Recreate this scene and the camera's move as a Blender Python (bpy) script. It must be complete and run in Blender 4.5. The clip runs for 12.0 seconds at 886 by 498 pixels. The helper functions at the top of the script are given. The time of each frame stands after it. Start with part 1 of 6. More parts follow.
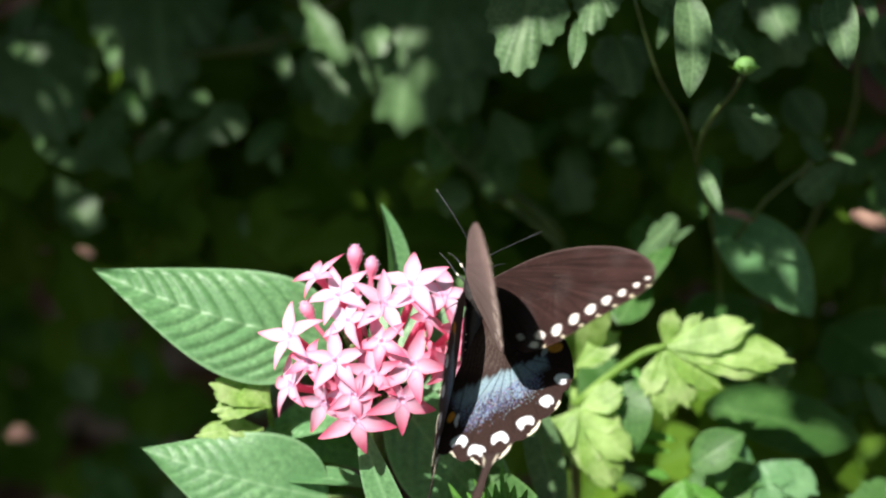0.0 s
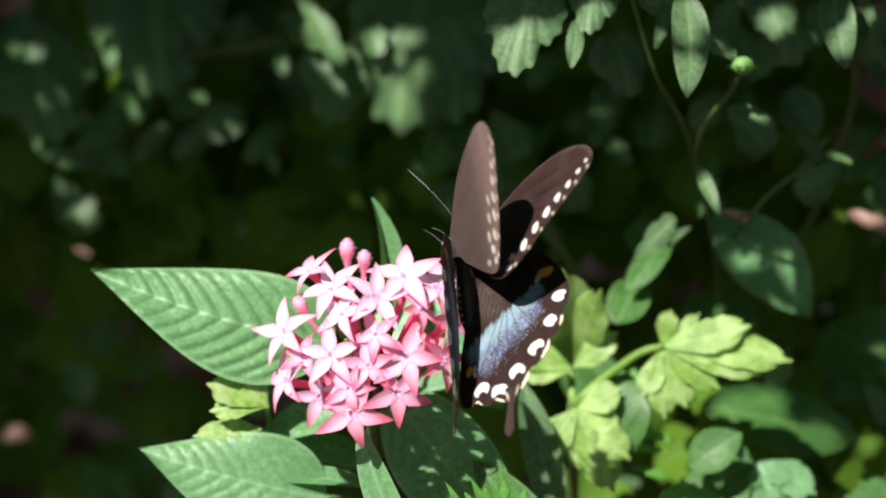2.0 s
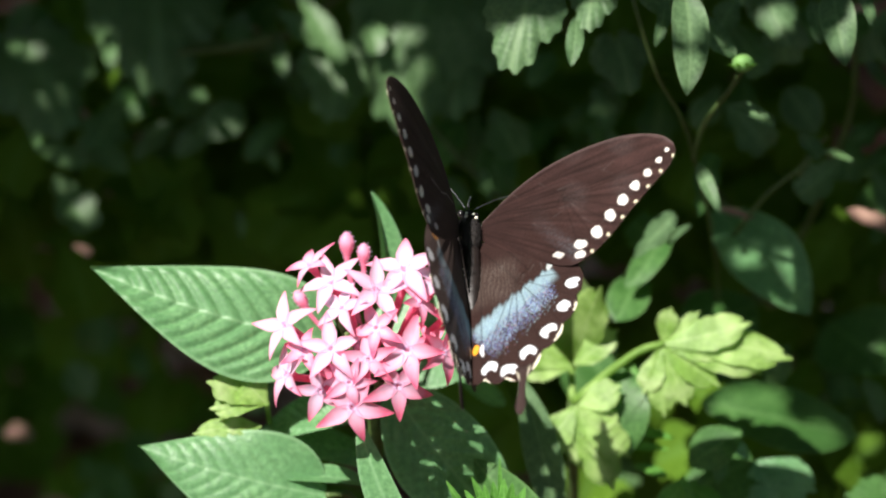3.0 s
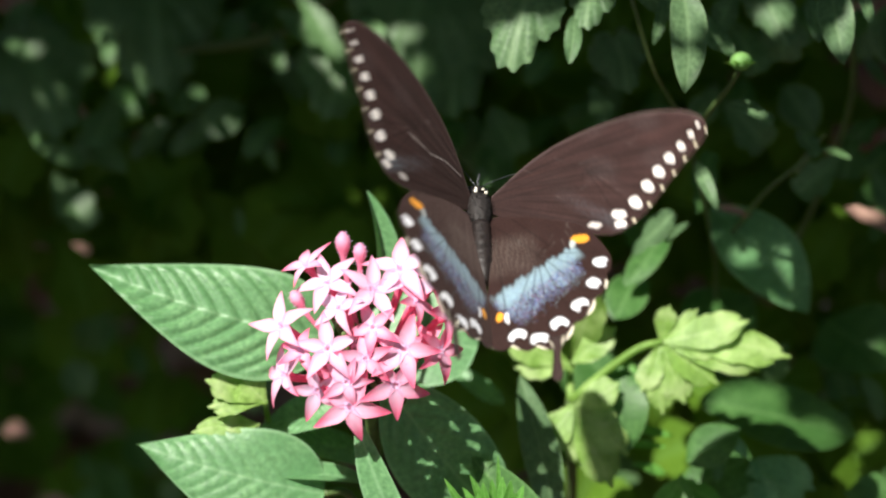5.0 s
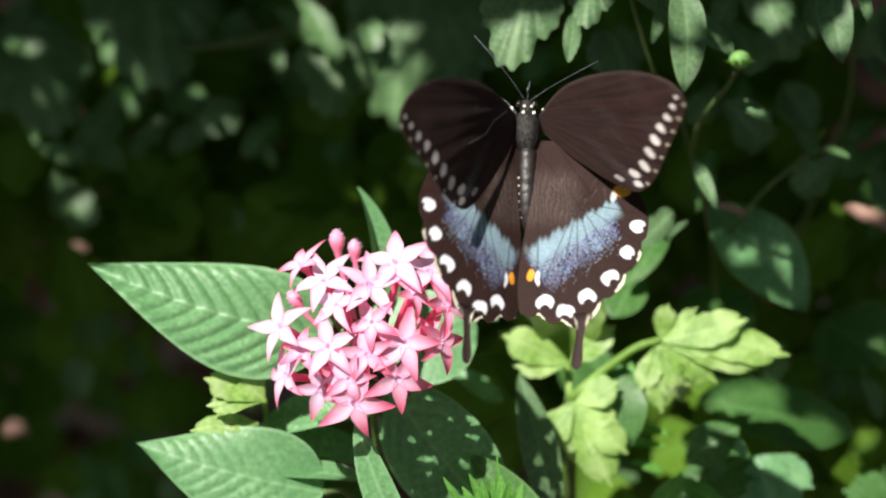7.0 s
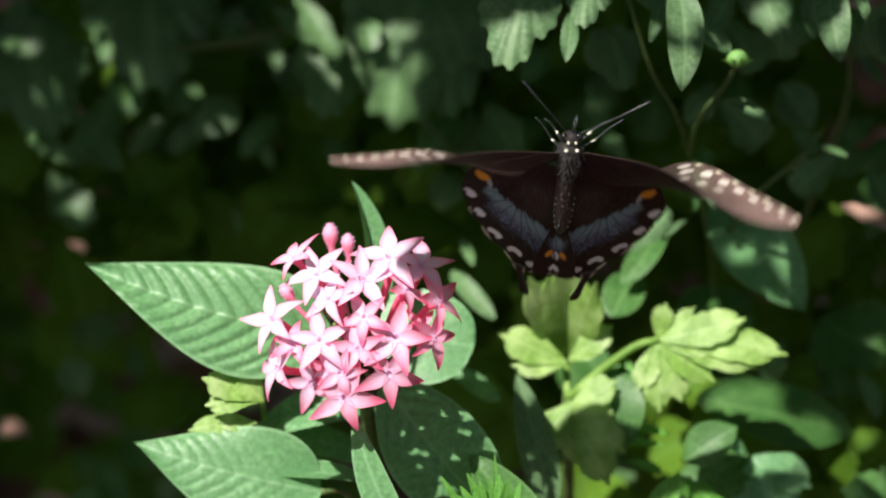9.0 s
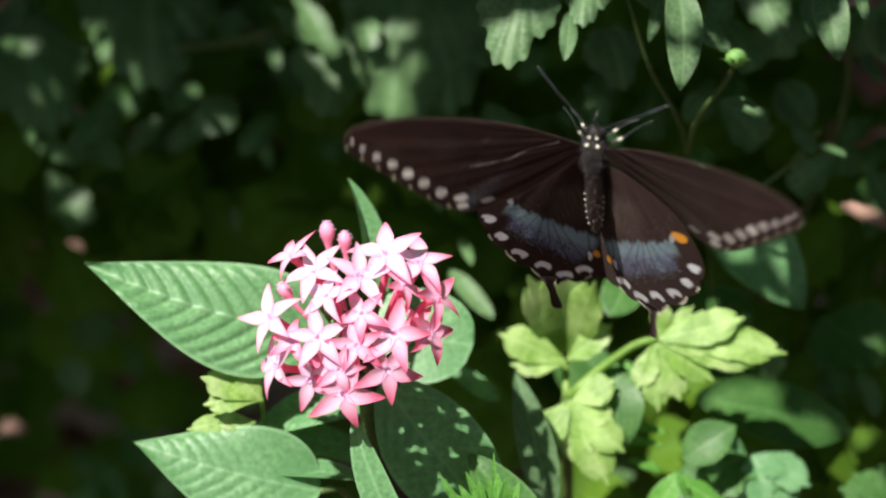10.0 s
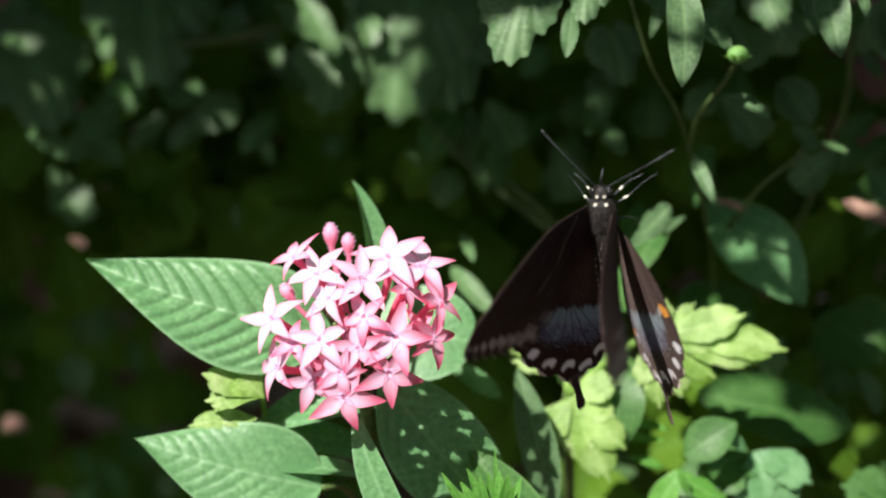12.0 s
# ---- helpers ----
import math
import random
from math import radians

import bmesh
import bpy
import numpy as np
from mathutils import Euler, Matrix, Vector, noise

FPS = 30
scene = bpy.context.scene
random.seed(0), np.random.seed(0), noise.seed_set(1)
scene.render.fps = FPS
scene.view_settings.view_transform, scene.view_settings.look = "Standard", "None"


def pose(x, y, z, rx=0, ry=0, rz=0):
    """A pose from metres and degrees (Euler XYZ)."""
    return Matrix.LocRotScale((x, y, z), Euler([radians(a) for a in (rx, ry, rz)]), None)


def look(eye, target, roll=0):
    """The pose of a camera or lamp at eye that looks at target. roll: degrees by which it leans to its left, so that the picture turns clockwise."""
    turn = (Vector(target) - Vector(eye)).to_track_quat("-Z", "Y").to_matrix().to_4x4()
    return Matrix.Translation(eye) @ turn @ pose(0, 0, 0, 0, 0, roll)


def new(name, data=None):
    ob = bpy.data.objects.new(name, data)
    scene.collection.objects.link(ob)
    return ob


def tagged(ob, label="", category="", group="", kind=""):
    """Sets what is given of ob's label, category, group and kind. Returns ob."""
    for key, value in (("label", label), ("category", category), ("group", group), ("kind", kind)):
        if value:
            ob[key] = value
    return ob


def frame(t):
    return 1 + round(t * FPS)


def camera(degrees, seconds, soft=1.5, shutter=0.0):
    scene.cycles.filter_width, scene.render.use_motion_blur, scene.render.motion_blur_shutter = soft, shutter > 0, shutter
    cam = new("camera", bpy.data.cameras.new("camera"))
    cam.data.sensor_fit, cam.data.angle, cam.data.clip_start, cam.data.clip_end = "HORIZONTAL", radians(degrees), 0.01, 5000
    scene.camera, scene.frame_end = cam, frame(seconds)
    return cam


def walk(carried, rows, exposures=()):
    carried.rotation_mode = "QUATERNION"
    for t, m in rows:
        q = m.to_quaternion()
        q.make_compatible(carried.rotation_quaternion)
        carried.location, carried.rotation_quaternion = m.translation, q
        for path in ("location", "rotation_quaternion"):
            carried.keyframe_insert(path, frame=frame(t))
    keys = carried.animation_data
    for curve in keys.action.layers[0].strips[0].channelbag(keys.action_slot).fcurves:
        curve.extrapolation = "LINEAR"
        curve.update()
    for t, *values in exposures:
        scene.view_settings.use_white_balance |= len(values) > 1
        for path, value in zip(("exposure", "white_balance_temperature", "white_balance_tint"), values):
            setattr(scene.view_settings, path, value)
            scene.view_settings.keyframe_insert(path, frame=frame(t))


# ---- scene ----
cam = camera(17.808, 12.0, soft=2.0, shutter=0.8)
EYE = (0.0, -0.4728, 0.7294)
cam.data.dof.use_dof = True
cam.data.dof.focus_distance = 0.590
cam.data.dof.aperture_fstop = 11.0
walk(cam, [
    (0.0, look(EYE, (-0.00180, 0.00100, 0.36128))),
    (1.0, look(EYE, (-0.00168, 0.00100, 0.36128))),
    (2.0, look(EYE, (-0.00132, 0.00100, 0.36128))),
    (2.5, look(EYE, (-0.00132, 0.00089, 0.36113))),
    (3.0, look(EYE, (-0.00132, 0.00070, 0.36090))),
    (5.0, look(EYE, (-0.00096, 0.00044, 0.36057))),
    (6.0, look(EYE, (-0.00096, 0.00041, 0.36052))),
    (6.5, look(EYE, (-0.00090, 0.00033, 0.36043))),
    (7.0, look(EYE, (-0.00072, 0.00026, 0.36033))),
    (9.0, look(EYE, (-0.00024, 0.00018, 0.36024))),
    (10.0, look(EYE, (0.00000, 0.00007, 0.36009))),
    (10.5, look(EYE, (0.00000, 0.00000, 0.36000))),
    (11.0, look(EYE, (-0.00006, -0.00011, 0.35986))),
    (11.5, look(EYE, (-0.00024, -0.00026, 0.35967))),
    (12.0, look(EYE, (-0.00030, -0.00037, 0.35953))),
])

# ---- world and sun ----
SUN_WAY = Vector((-0.36, -0.218, 0.906)).normalized()
world = bpy.data.worlds.new("world")
scene.world = world
world.use_nodes = True
wn = world.node_tree
sky = wn.nodes.new("ShaderNodeTexSky")
sky.sky_type = "NISHITA"
sky.sun_disc = False
sky.air_density = 0.8
sky.dust_density = 2.5
sky.sun_elevation = math.asin(SUN_WAY.z)
sky.sun_rotation = math.atan2(SUN_WAY.x, SUN_WAY.y)
wn.links.new(sky.outputs[0], wn.nodes["Background"].inputs["Color"])
wn.nodes["Background"].inputs["Strength"].default_value = 0.128
sun_data = bpy.data.lights.new("sun", "SUN")
sun_data.energy = 4.6
sun_data.angle = radians(0.53)
sun_data.color = (1.0, 0.95, 0.88)
sun = new("sun", sun_data)
sun.matrix_world = look(SUN_WAY * 4, (0, 0, 0))
scene.view_settings.exposure = 1.23

# the slanted axes of the flower bed: across, up the slope of sight, and towards the viewer
CENTRE = Vector((0, 0, 0.36))
ACROSS = Vector((1, 0, 0))
RISE = Vector((0, 0.61566, 0.78801))
NEAR = Vector((0, -0.78801, 0.61566))
FACE = (NEAR + Vector((0, 0, 0.5))).normalized()


def spot(u, v, w):
    """A place u across, v up and w deeper than the flower head."""
    return CENTRE + ACROSS * u + RISE * v - NEAR * w


# ---- materials ----
def material(name):
    m = bpy.data.materials.new(name)
    m.use_nodes = True
    nt = m.node_tree
    return m, nt, nt.nodes["Principled BSDF"], nt.nodes["Material Output"]


def mix_colour(nt, fac, a, b, blend="MIX"):
    n = nt.nodes.new("ShaderNodeMix")
    n.data_type = "RGBA"
    n.blend_type = blend
    for sock, val in ((n.inputs[0], fac), (n.inputs[6], a), (n.inputs[7], b)):
        if isinstance(val, (int, float)):
            sock.default_value = val
        elif isinstance(val, tuple):
            sock.default_value = (*val, 1)
        else:
            nt.links.new(val, sock)
    return n.outputs[2]


def noise_fac(nt, scale, low, high, detail=4):
    co = nt.nodes.new("ShaderNodeTexCoord")
    tx = nt.nodes.new("ShaderNodeTexNoise")
    tx.inputs["Scale"].default_value = scale
    tx.inputs["Detail"].default_value = detail
    nt.links.new(co.outputs["Object"], tx.inputs["Vector"])
    rp = nt.nodes.new("ShaderNodeMapRange")
    rp.inputs[1].default_value, rp.inputs[2].default_value = low, high
    nt.links.new(tx.outputs["Fac"], rp.inputs[0])
    return rp.outputs[0]


def bump(nt, fac, strength, distance, bsdf):
    b = nt.nodes.new("ShaderNodeBump")
    b.inputs["Strength"].default_value = strength
    b.inputs["Distance"].default_value = distance
    nt.links.new(fac, b.inputs["Height"])
    nt.links.new(b.outputs["Normal"], bsdf.inputs["Normal"])


def leaf_material(name, dark, light, vein, glow, through_light=0.3, rough=0.5, islands=False, gloss=0.3, blotch=None):
    """Leaf skin: mottled green with pale veins, some light coming through."""
    m, nt, bsdf, out = material(name)
    col = mix_colour(nt, noise_fac(nt, 120, 0.35, 0.65), dark, light)
    fine = noise_fac(nt, 900, 0.3, 0.7)
    col = mix_colour(nt, fine, col, tuple(0.75 * c for c in dark))
    if islands:
        geo = nt.nodes.new("ShaderNodeNewGeometry")
        col = mix_colour(nt, geo.outputs["Random Per Island"], col, mix_colour(nt, 0.5, col, light))
    if blotch:
        col = mix_colour(nt, noise_fac(nt, 130, 0.48, 0.72, 6), col, blotch)
    at = nt.nodes.new("ShaderNodeAttribute")
    at.attribute_name = "vein"
    col = mix_colour(nt, at.outputs["Fac"], col, vein)
    nt.links.new(col, bsdf.inputs["Base Color"])
    bsdf.inputs["Roughness"].default_value = rough
    bsdf.inputs["Specular IOR Level"].default_value = gloss
    bump(nt, fine, 0.16, 0.0003, bsdf)
    tr = nt.nodes.new("ShaderNodeBsdfTranslucent")
    nt.links.new(mix_colour(nt, 1.0, col, glow, "MULTIPLY"), tr.inputs["Color"])
    mx = nt.nodes.new("ShaderNodeMixShader")
    mx.inputs[0].default_value = through_light
    nt.links.new(bsdf.outputs[0], mx.inputs[1])
    nt.links.new(tr.outputs[0], mx.inputs[2])
    nt.links.new(mx.outputs[0], out.inputs["Surface"])
    return m


PENTAS_LEAF = leaf_material("pentas_leaf_skin", (0.108, 0.258, 0.102), (0.172, 0.348, 0.154), (0.22, 0.39, 0.20), (1.4, 1.6, 0.7), 0.3, 0.44, False, 0.43)
MUM_LEAF = leaf_material("mum_leaf_skin", (0.079, 0.152, 0.066), (0.127, 0.215, 0.099), (0.176, 0.275, 0.132), (1.3, 1.6, 0.6), 0.25, 0.5, False, 0.22)
BUSH_LEAF = leaf_material("bush_leaf_skin", (0.076, 0.155, 0.055), (0.128, 0.222, 0.096), (0.155, 0.265, 0.12), (1.3, 1.6, 0.6), 0.25, 0.42, False, 0.28)
BACK_LEAF = leaf_material("shade_leaf_skin", (0.060, 0.132, 0.011), (0.098, 0.185, 0.020), (0.09, 0.18, 0.03), (1.3, 1.6, 0.4), 0.3, 0.6, True, 0.05)
LIME_LEAF = leaf_material("lime_leaf_skin", (0.16, 0.30, 0.050), (0.26, 0.42, 0.095), (0.52, 0.60, 0.33), (1.3, 1.5, 0.6), 0.35, 0.5, False, 0.3, (0.36, 0.51, 0.18))
BROAD_LEAF = leaf_material("broad_leaf_skin", (0.048, 0.134, 0.030), (0.086, 0.194, 0.054), (0.130, 0.250, 0.088), (1.3, 1.6, 0.5), 0.28, 0.45, False, 0.28)
FRESH_LEAF = leaf_material("fresh_leaf_skin", (0.085, 0.25, 0.035), (0.14, 0.34, 0.065), (0.2, 0.38, 0.12), (1.3, 1.5, 0.5), 0.32, 0.5, False, 0.25)
STEM = leaf_material("stem_skin", (0.065, 0.11, 0.032), (0.11, 0.165, 0.05), (0.14, 0.2, 0.07), (1, 1, 0.5), 0.05)


def plain(name, a, b, scale, rough, bump_size=0.0, metal=0.0):
    m, nt, bsdf, out = material(name)
    f = noise_fac(nt, scale, 0.3, 0.7)
    nt.links.new(mix_colour(nt, f, a, b), bsdf.inputs["Base Color"])
    bsdf.inputs["Roughness"].default_value = rough
    bsdf.inputs["Metallic"].default_value = metal
    if bump_size:
        bump(nt, f, 0.6, bump_size, bsdf)
    return m


def petal_material():
    m, nt, bsdf, out = material("petal_skin")
    at = nt.nodes.new("ShaderNodeAttribute")
    at.attribute_name = "tint"
    f = noise_fac(nt, 700, 0.3, 0.7)
    pink = mix_colour(nt, f, (0.88, 0.135, 0.265), (0.90, 0.195, 0.34))
    col = mix_colour(nt, at.outputs["Fac"], pink, (0.80, 0.64, 0.84))
    nt.links.new(col, bsdf.inputs["Base Color"])
    bsdf.inputs["Roughness"].default_value = 0.5
    bump(nt, f, 0.15, 0.0002, bsdf)
    tr = nt.nodes.new("ShaderNodeBsdfTranslucent")
    nt.links.new(col, tr.inputs["Color"])
    mx = nt.nodes.new("ShaderNodeMixShader")
    mx.inputs[0].default_value = 0.48
    nt.links.new(bsdf.outputs[0], mx.inputs[1])
    nt.links.new(tr.outputs[0], mx.inputs[2])
    nt.links.new(mx.outputs[0], out.inputs["Surface"])
    return m


PETAL = petal_material()


def wing_material():
    m, nt, bsdf, out = material("wing_scales")
    at = nt.nodes.new("ShaderNodeAttribute")
    at.attribute_name = "pattern"
    f = noise_fac(nt, 2500, 0.3, 0.7, 2)
    g = noise_fac(nt, 220, 0.3, 0.7)
    col = mix_colour(nt, f, at.outputs["Color"], mix_colour(nt, 1.0, at.outputs["Color"], (0.72, 0.72, 0.74), "MULTIPLY"))
    col = mix_colour(nt, g, col, mix_colour(nt, 1.0, col, (0.85, 0.82, 0.8), "MULTIPLY"))
    nt.links.new(col, bsdf.inputs["Base Color"])
    bsdf.inputs["Roughness"].default_value = 0.68
    bsdf.inputs["Specular IOR Level"].default_value = 0.08
    bsdf.inputs["Sheen Weight"].default_value = 0.11
    bsdf.inputs["Sheen Roughness"].default_value = 0.4
    bsdf.inputs["Sheen Tint"].default_value = (0.8, 0.6, 0.55, 1)
    bump(nt, f, 0.3, 0.0001, bsdf)
    return m


WING = wing_material()
FUR = plain("black_fur", (0.005, 0.0036, 0.0033), (0.013, 0.009, 0.008), 900, 0.7, 0.0003)
ABDOMEN = plain("abdomen_scales", (0.006, 0.004, 0.0036), (0.014, 0.009, 0.008), 500, 0.5, 0.0002)
CREAM = plain("cream_scales", (0.62, 0.58, 0.46), (0.75, 0.72, 0.62), 900, 0.6)
EYE_SKIN = plain("eye_skin", (0.006, 0.005, 0.005), (0.012, 0.01, 0.01), 600, 0.2)
HORN = plain("horn_black", (0.02, 0.022, 0.025), (0.06, 0.065, 0.07), 1500, 0.4)
MULCH = plain("mulch_soil", (0.048, 0.016, 0.007), (0.155, 0.052, 0.024), 35, 0.9, 0.006)
CHIP = plain("dead_leaf_skin", (0.16, 0.085, 0.06), (0.34, 0.21, 0.16), 60, 0.8, 0.001)
BARK = plain("bark", (0.10, 0.075, 0.055), (0.2, 0.16, 0.12), 20, 0.9, 0.01)


# ---- mesh helpers ----
def mesh_object(name, verts, faces, mat, parent=None, label="", attrs=None, smooth=True):
    me = bpy.data.meshes.new(name)
    me.from_pydata([tuple(v) for v in verts], [], [tuple(f) for f in faces])
    for key, vals in (attrs or {}).items():
        if len(vals) and np.ndim(vals[0]):
            a = me.attributes.new(key, "FLOAT_COLOR", "POINT")
            a.data.foreach_set("color", np.asarray(vals, dtype=np.float32).ravel())
        else:
            a = me.attributes.new(key, "FLOAT", "POINT")
            a.data.foreach_set("value", np.asarray(vals, dtype=np.float32))
    me.materials.append(mat)
    me.polygons.foreach_set("use_smooth", [smooth] * len(me.polygons))
    ob = new(name, me)
    if parent:
        ob.parent = parent
    if label:
        tagged(ob, label)
    return ob


def thing(name, place, label, category, group="", kind=""):
    e = new(name)
    e.empty_display_size = 0.01
    e.location = place
    return tagged(e, label, category, group, kind)


def grid_faces(n, m, start=0, wrap=False):
    fs = []
    for i in range(n - 1):
        for j in range(m if wrap else m - 1):
            k = (j + 1) % m
            fs.append((start + i * m + j, start + i * m + k, start + (i + 1) * m + k, start + (i + 1) * m + j))
    return fs


def tube_mesh(points, radii, sides=8, start=0):
    """Verts and faces of a round stalk along the points."""
    pts = [Vector(p) for p in points]
    verts, faces = [], []
    side = None
    for i, p in enumerate(pts):
        d = (pts[min(i + 1, len(pts) - 1)] - pts[max(i - 1, 0)]).normalized()
        if side is None:
            side = d.orthogonal().normalized()
        side = (side - d * side.dot(d)).normalized()
        up = d.cross(side)
        for k in range(sides):
            a = 2 * math.pi * k / sides
            verts.append(p + (side * math.cos(a) + up * math.sin(a)) * radii[i])
    faces = grid_faces(len(pts), sides, start, True)
    faces.append(tuple(start + k for k in reversed(range(sides))))
    faces.append(tuple(start + (len(pts) - 1) * sides + k for k in range(sides)))
    return verts, faces


def curve_points(ctrl, n):
    """A smooth line through the control points."""
    c = [np.array(p, float) for p in ctrl]
    c = [2 * c[0] - c[1]] + c + [2 * c[-1] - c[-2]]
    out = []
    m = len(c) - 3
    for i in range(n):
        x = i / (n - 1) * m
        k = min(int(x), m - 1)
        t = x - k
        a, b, d, e = c[k:k + 4]
        out.append(0.5 * (2 * b + (d - a) * t + (2 * a - 5 * b + 4 * d - e) * t * t + (3 * b - a - 3 * d + e) * t ** 3))
    return out


def stalk(name, ctrl, r0, r1, mat, parent, n=16, label="", sides=8):
    pts = curve_points(ctrl, n)
    rad = [r0 + (r1 - r0) * i / (n - 1) for i in range(n)]
    off = np.array(origin_of(parent)) if parent else np.zeros(3)
    v, f = tube_mesh([p - off for p in pts], rad, sides)
    return mesh_object(name, v, f, mat, parent, label)


def origin_of(ob):
    o = Vector(ob.location)
    while ob.parent:
        ob = ob.parent
        o = o + ob.location
    return o


def half_width(kind, s):
    if kind == "ovate":
        return (s ** 0.75) * ((1 - s) ** 0.85) * 3.0
    if kind == "acuminate":
        return (s ** 0.55) * ((1 - s) ** 1.15) * 2.9
    if kind == "toothed":
        return (s ** 0.6) * ((1 - s) ** 0.6) * 1.5 * (1 + 0.05 * math.sin(s * 47))
    if kind in LOBES:
        return s
    if kind == "lance":
        return (s ** 0.6) * ((1 - s) ** 0.8) * 2.6
    if kind == "club":
        # a wedge with a tooth on each flank and a broad cut end
        knots = ((0, 0.12), (0.3, 0.52), (0.52, 0.86), (0.66, 1.0), (0.72, 0.88), (0.86, 0.95), (0.95, 0.8), (1.0, 0.5))
        for (a, wa), (b, wb) in zip(knots, knots[1:]):
            if s <= b:
                return wa + (wb - wa) * (s - a) / (b - a)
    if kind == "broad":
        return (s ** 0.5) * ((1 - s) ** 0.42) * 1.9
    if kind == "mum":
        env = (s ** 0.8) * ((1.02 - s) ** 0.5) * 2.3
        lobe = 0.62 + 0.38 * abs(math.sin(math.pi * (s * 2.2 + 0.35))) ** 0.6
        tooth = 1 + 0.045 * math.sin(s * 52)
        return env * lobe * tooth
    return 1.0


LEAF_RES = {"ovate": (48, 29), "acuminate": (110, 49), "fan": (16, 57), "palm": (16, 65), "toothed": (40, 13), "lance": (24, 13), "broad": (40, 25), "club": (36, 33), "mum": (34, 13)}


# round lobes of a blade: the way each points from the midrib (degrees), its length, its half width (degrees)
LOBES = {
    "fan": ((0, 1.0, 24), (-40, 0.90, 22), (40, 0.90, 22), (-74, 0.58, 22), (74, 0.58, 22)),
    "palm": ((0, 1.0, 36), (-58, 0.84, 32), (58, 0.84, 32), (-102, 0.5, 30), (102, 0.5, 30)),
}


def lobe_reach(kind, a, ph):
    """How far a lobed blade reaches from its base in the direction a (degrees from the midrib)."""
    r = 0.40
    for way, ln, wide in LOBES[kind]:
        d = (a - way) / wide
        if abs(d) < 1:
            # blunt lobes with a few shallow teeth
            r = max(r, ln * (0.52 + 0.48 * (1 - d * d) ** 0.34) * (1 + 0.04 * math.sin(d * 13 + ph + way)))
    return r


def leaf_mesh(kind, base, tip, half, face, arch=0.08, fold=0.18, veins=9, relief=0.0, sweep=0.35, wave=0.03, seed=0, res=None, start=0, bend=None):
    """A leaf blade from base to tip: a grid across the midrib, arched, folded and puckered between its side veins."""
    rnd = random.Random(seed)
    base, tip = Vector(base), Vector(tip)
    axis = tip - base
    length = axis.length
    axis.normalize()
    n = Vector(face) - axis * Vector(face).dot(axis)
    n.normalize()
    side = n.cross(axis)
    ns, nt_ = res or LEAF_RES[kind]
    lobed = kind == "mum"
    ph = rnd.uniform(0, 6.28)
    side_bend = rnd.uniform(-0.04, 0.04) if bend is None else bend
    verts, vein = [], []
    for i in range(ns):
        s = i / (ns - 1)
        w = half * half_width(kind, min(max(s, 0.0005), 0.9995))
        for j in range(nt_):
            t = 2 * j / (nt_ - 1) - 1
            along = s * length + ((sweep * abs(t) * w) if lobed else 0.0) * (1 - s * 0.6)
            out = t * w
            if kind == "club":
                notch = abs(((t + 0.12 * math.sin(ph)) * 1.1 + 0.5) % 1.0 - 0.5) * 2
                along = s * length * (1 - 0.15 * t * t - 0.12 * s ** 4 * notch ** 2)
            if kind in LOBES:
                wide_a = 95 if kind == "fan" else 122
                a = t * wide_a
                r = lobe_reach(kind, a, ph) * min(1.0, 0.35 + (1 - abs(t)) * 5)
                along, out = math.cos(radians(a)) * r * s * length, math.sin(radians(a)) * r * s * half * 1.45
                w = half * s
            q = s * veins - abs(t) * w / length * veins * (0.75 + 0.45 * abs(t))
            frac = abs((q % 1.0) - 0.5) * 2
            groove = max(0.0, frac - 0.72) / 0.28
            mid = max(0.0, 1 - abs(t) * w / (half * 0.05 + 1e-6))
            h = arch * length * 4 * s * (1 - s) * 0.5 - arch * length * s * s
            h += fold * abs(t) * w
            h += relief * (1 - frac ** 2) * min(1, (1 - abs(t)) * 4) * min(1, 6 * s * (1 - s))
            h += wave * half * math.sin(s * 7 + ph + (1.5 if t > 0 else 0)) * t * t
            p = base + axis * along + side * (out + side_bend * length * 4 * s * (1 - s)) + n * h
            verts.append(p)
            rim = 0.55 if kind in ("acuminate", "lance", "ovate", "broad") and abs(t) > 0.95 else 0.0
            if kind == "club":
                # the lobes bleach towards their ends
                rim = 0.6 * max(0.0, 1 - abs(s - 0.80) / 0.28) * (0.55 + 0.45 * math.sin(ph * 3))
            vein.append(min(1.0, max(rim, 0.5 * mid + 0.02 * groove)) if veins else 0.8 * mid)
    return verts, grid_faces(ns, nt_, start), vein


def leaf(parent, kind, base, tip, half, mat, face=None, label="", name="leaf", **kw):
    v, f, ve = leaf_mesh(kind, base, tip, half, face or FACE, **kw)
    o = origin_of(parent)
    return mesh_object(name, [p - o for p in v], f, mat, parent, label, {"vein": ve})


def cut_leaf(parent, x, y, w, lobes, mat, label="", seed=0, name="leaf", lean=0.002):
    """A deeply cut leaf in one blade: blunt lobes (tip across, tip down, half width on the plan) that spread from one place of the plan."""
    o = origin_of(parent)
    verts, faces, vein = [], [], []
    for k, (tx, ty, half) in enumerate(lobes):
        b, t = plan(x, y, w) - o, plan(tx, ty, w - lean + 0.0002 * k) - o
        face = NEAR + RISE * 0.4 + ACROSS * (0.10 if k % 2 else -0.08)
        v, f, ve = leaf_mesh("club", b, t, half * PX * (0.6 + w) / 0.6, face, arch=0.04, fold=0.03, veins=5, relief=0.00005, wave=0.05, seed=seed * 7 + k, start=len(verts))
        verts += v
        faces += f
        vein += [0.7 * q for q in ve]
    return mesh_object(name, verts, faces, mat, parent, label, {"vein": vein})


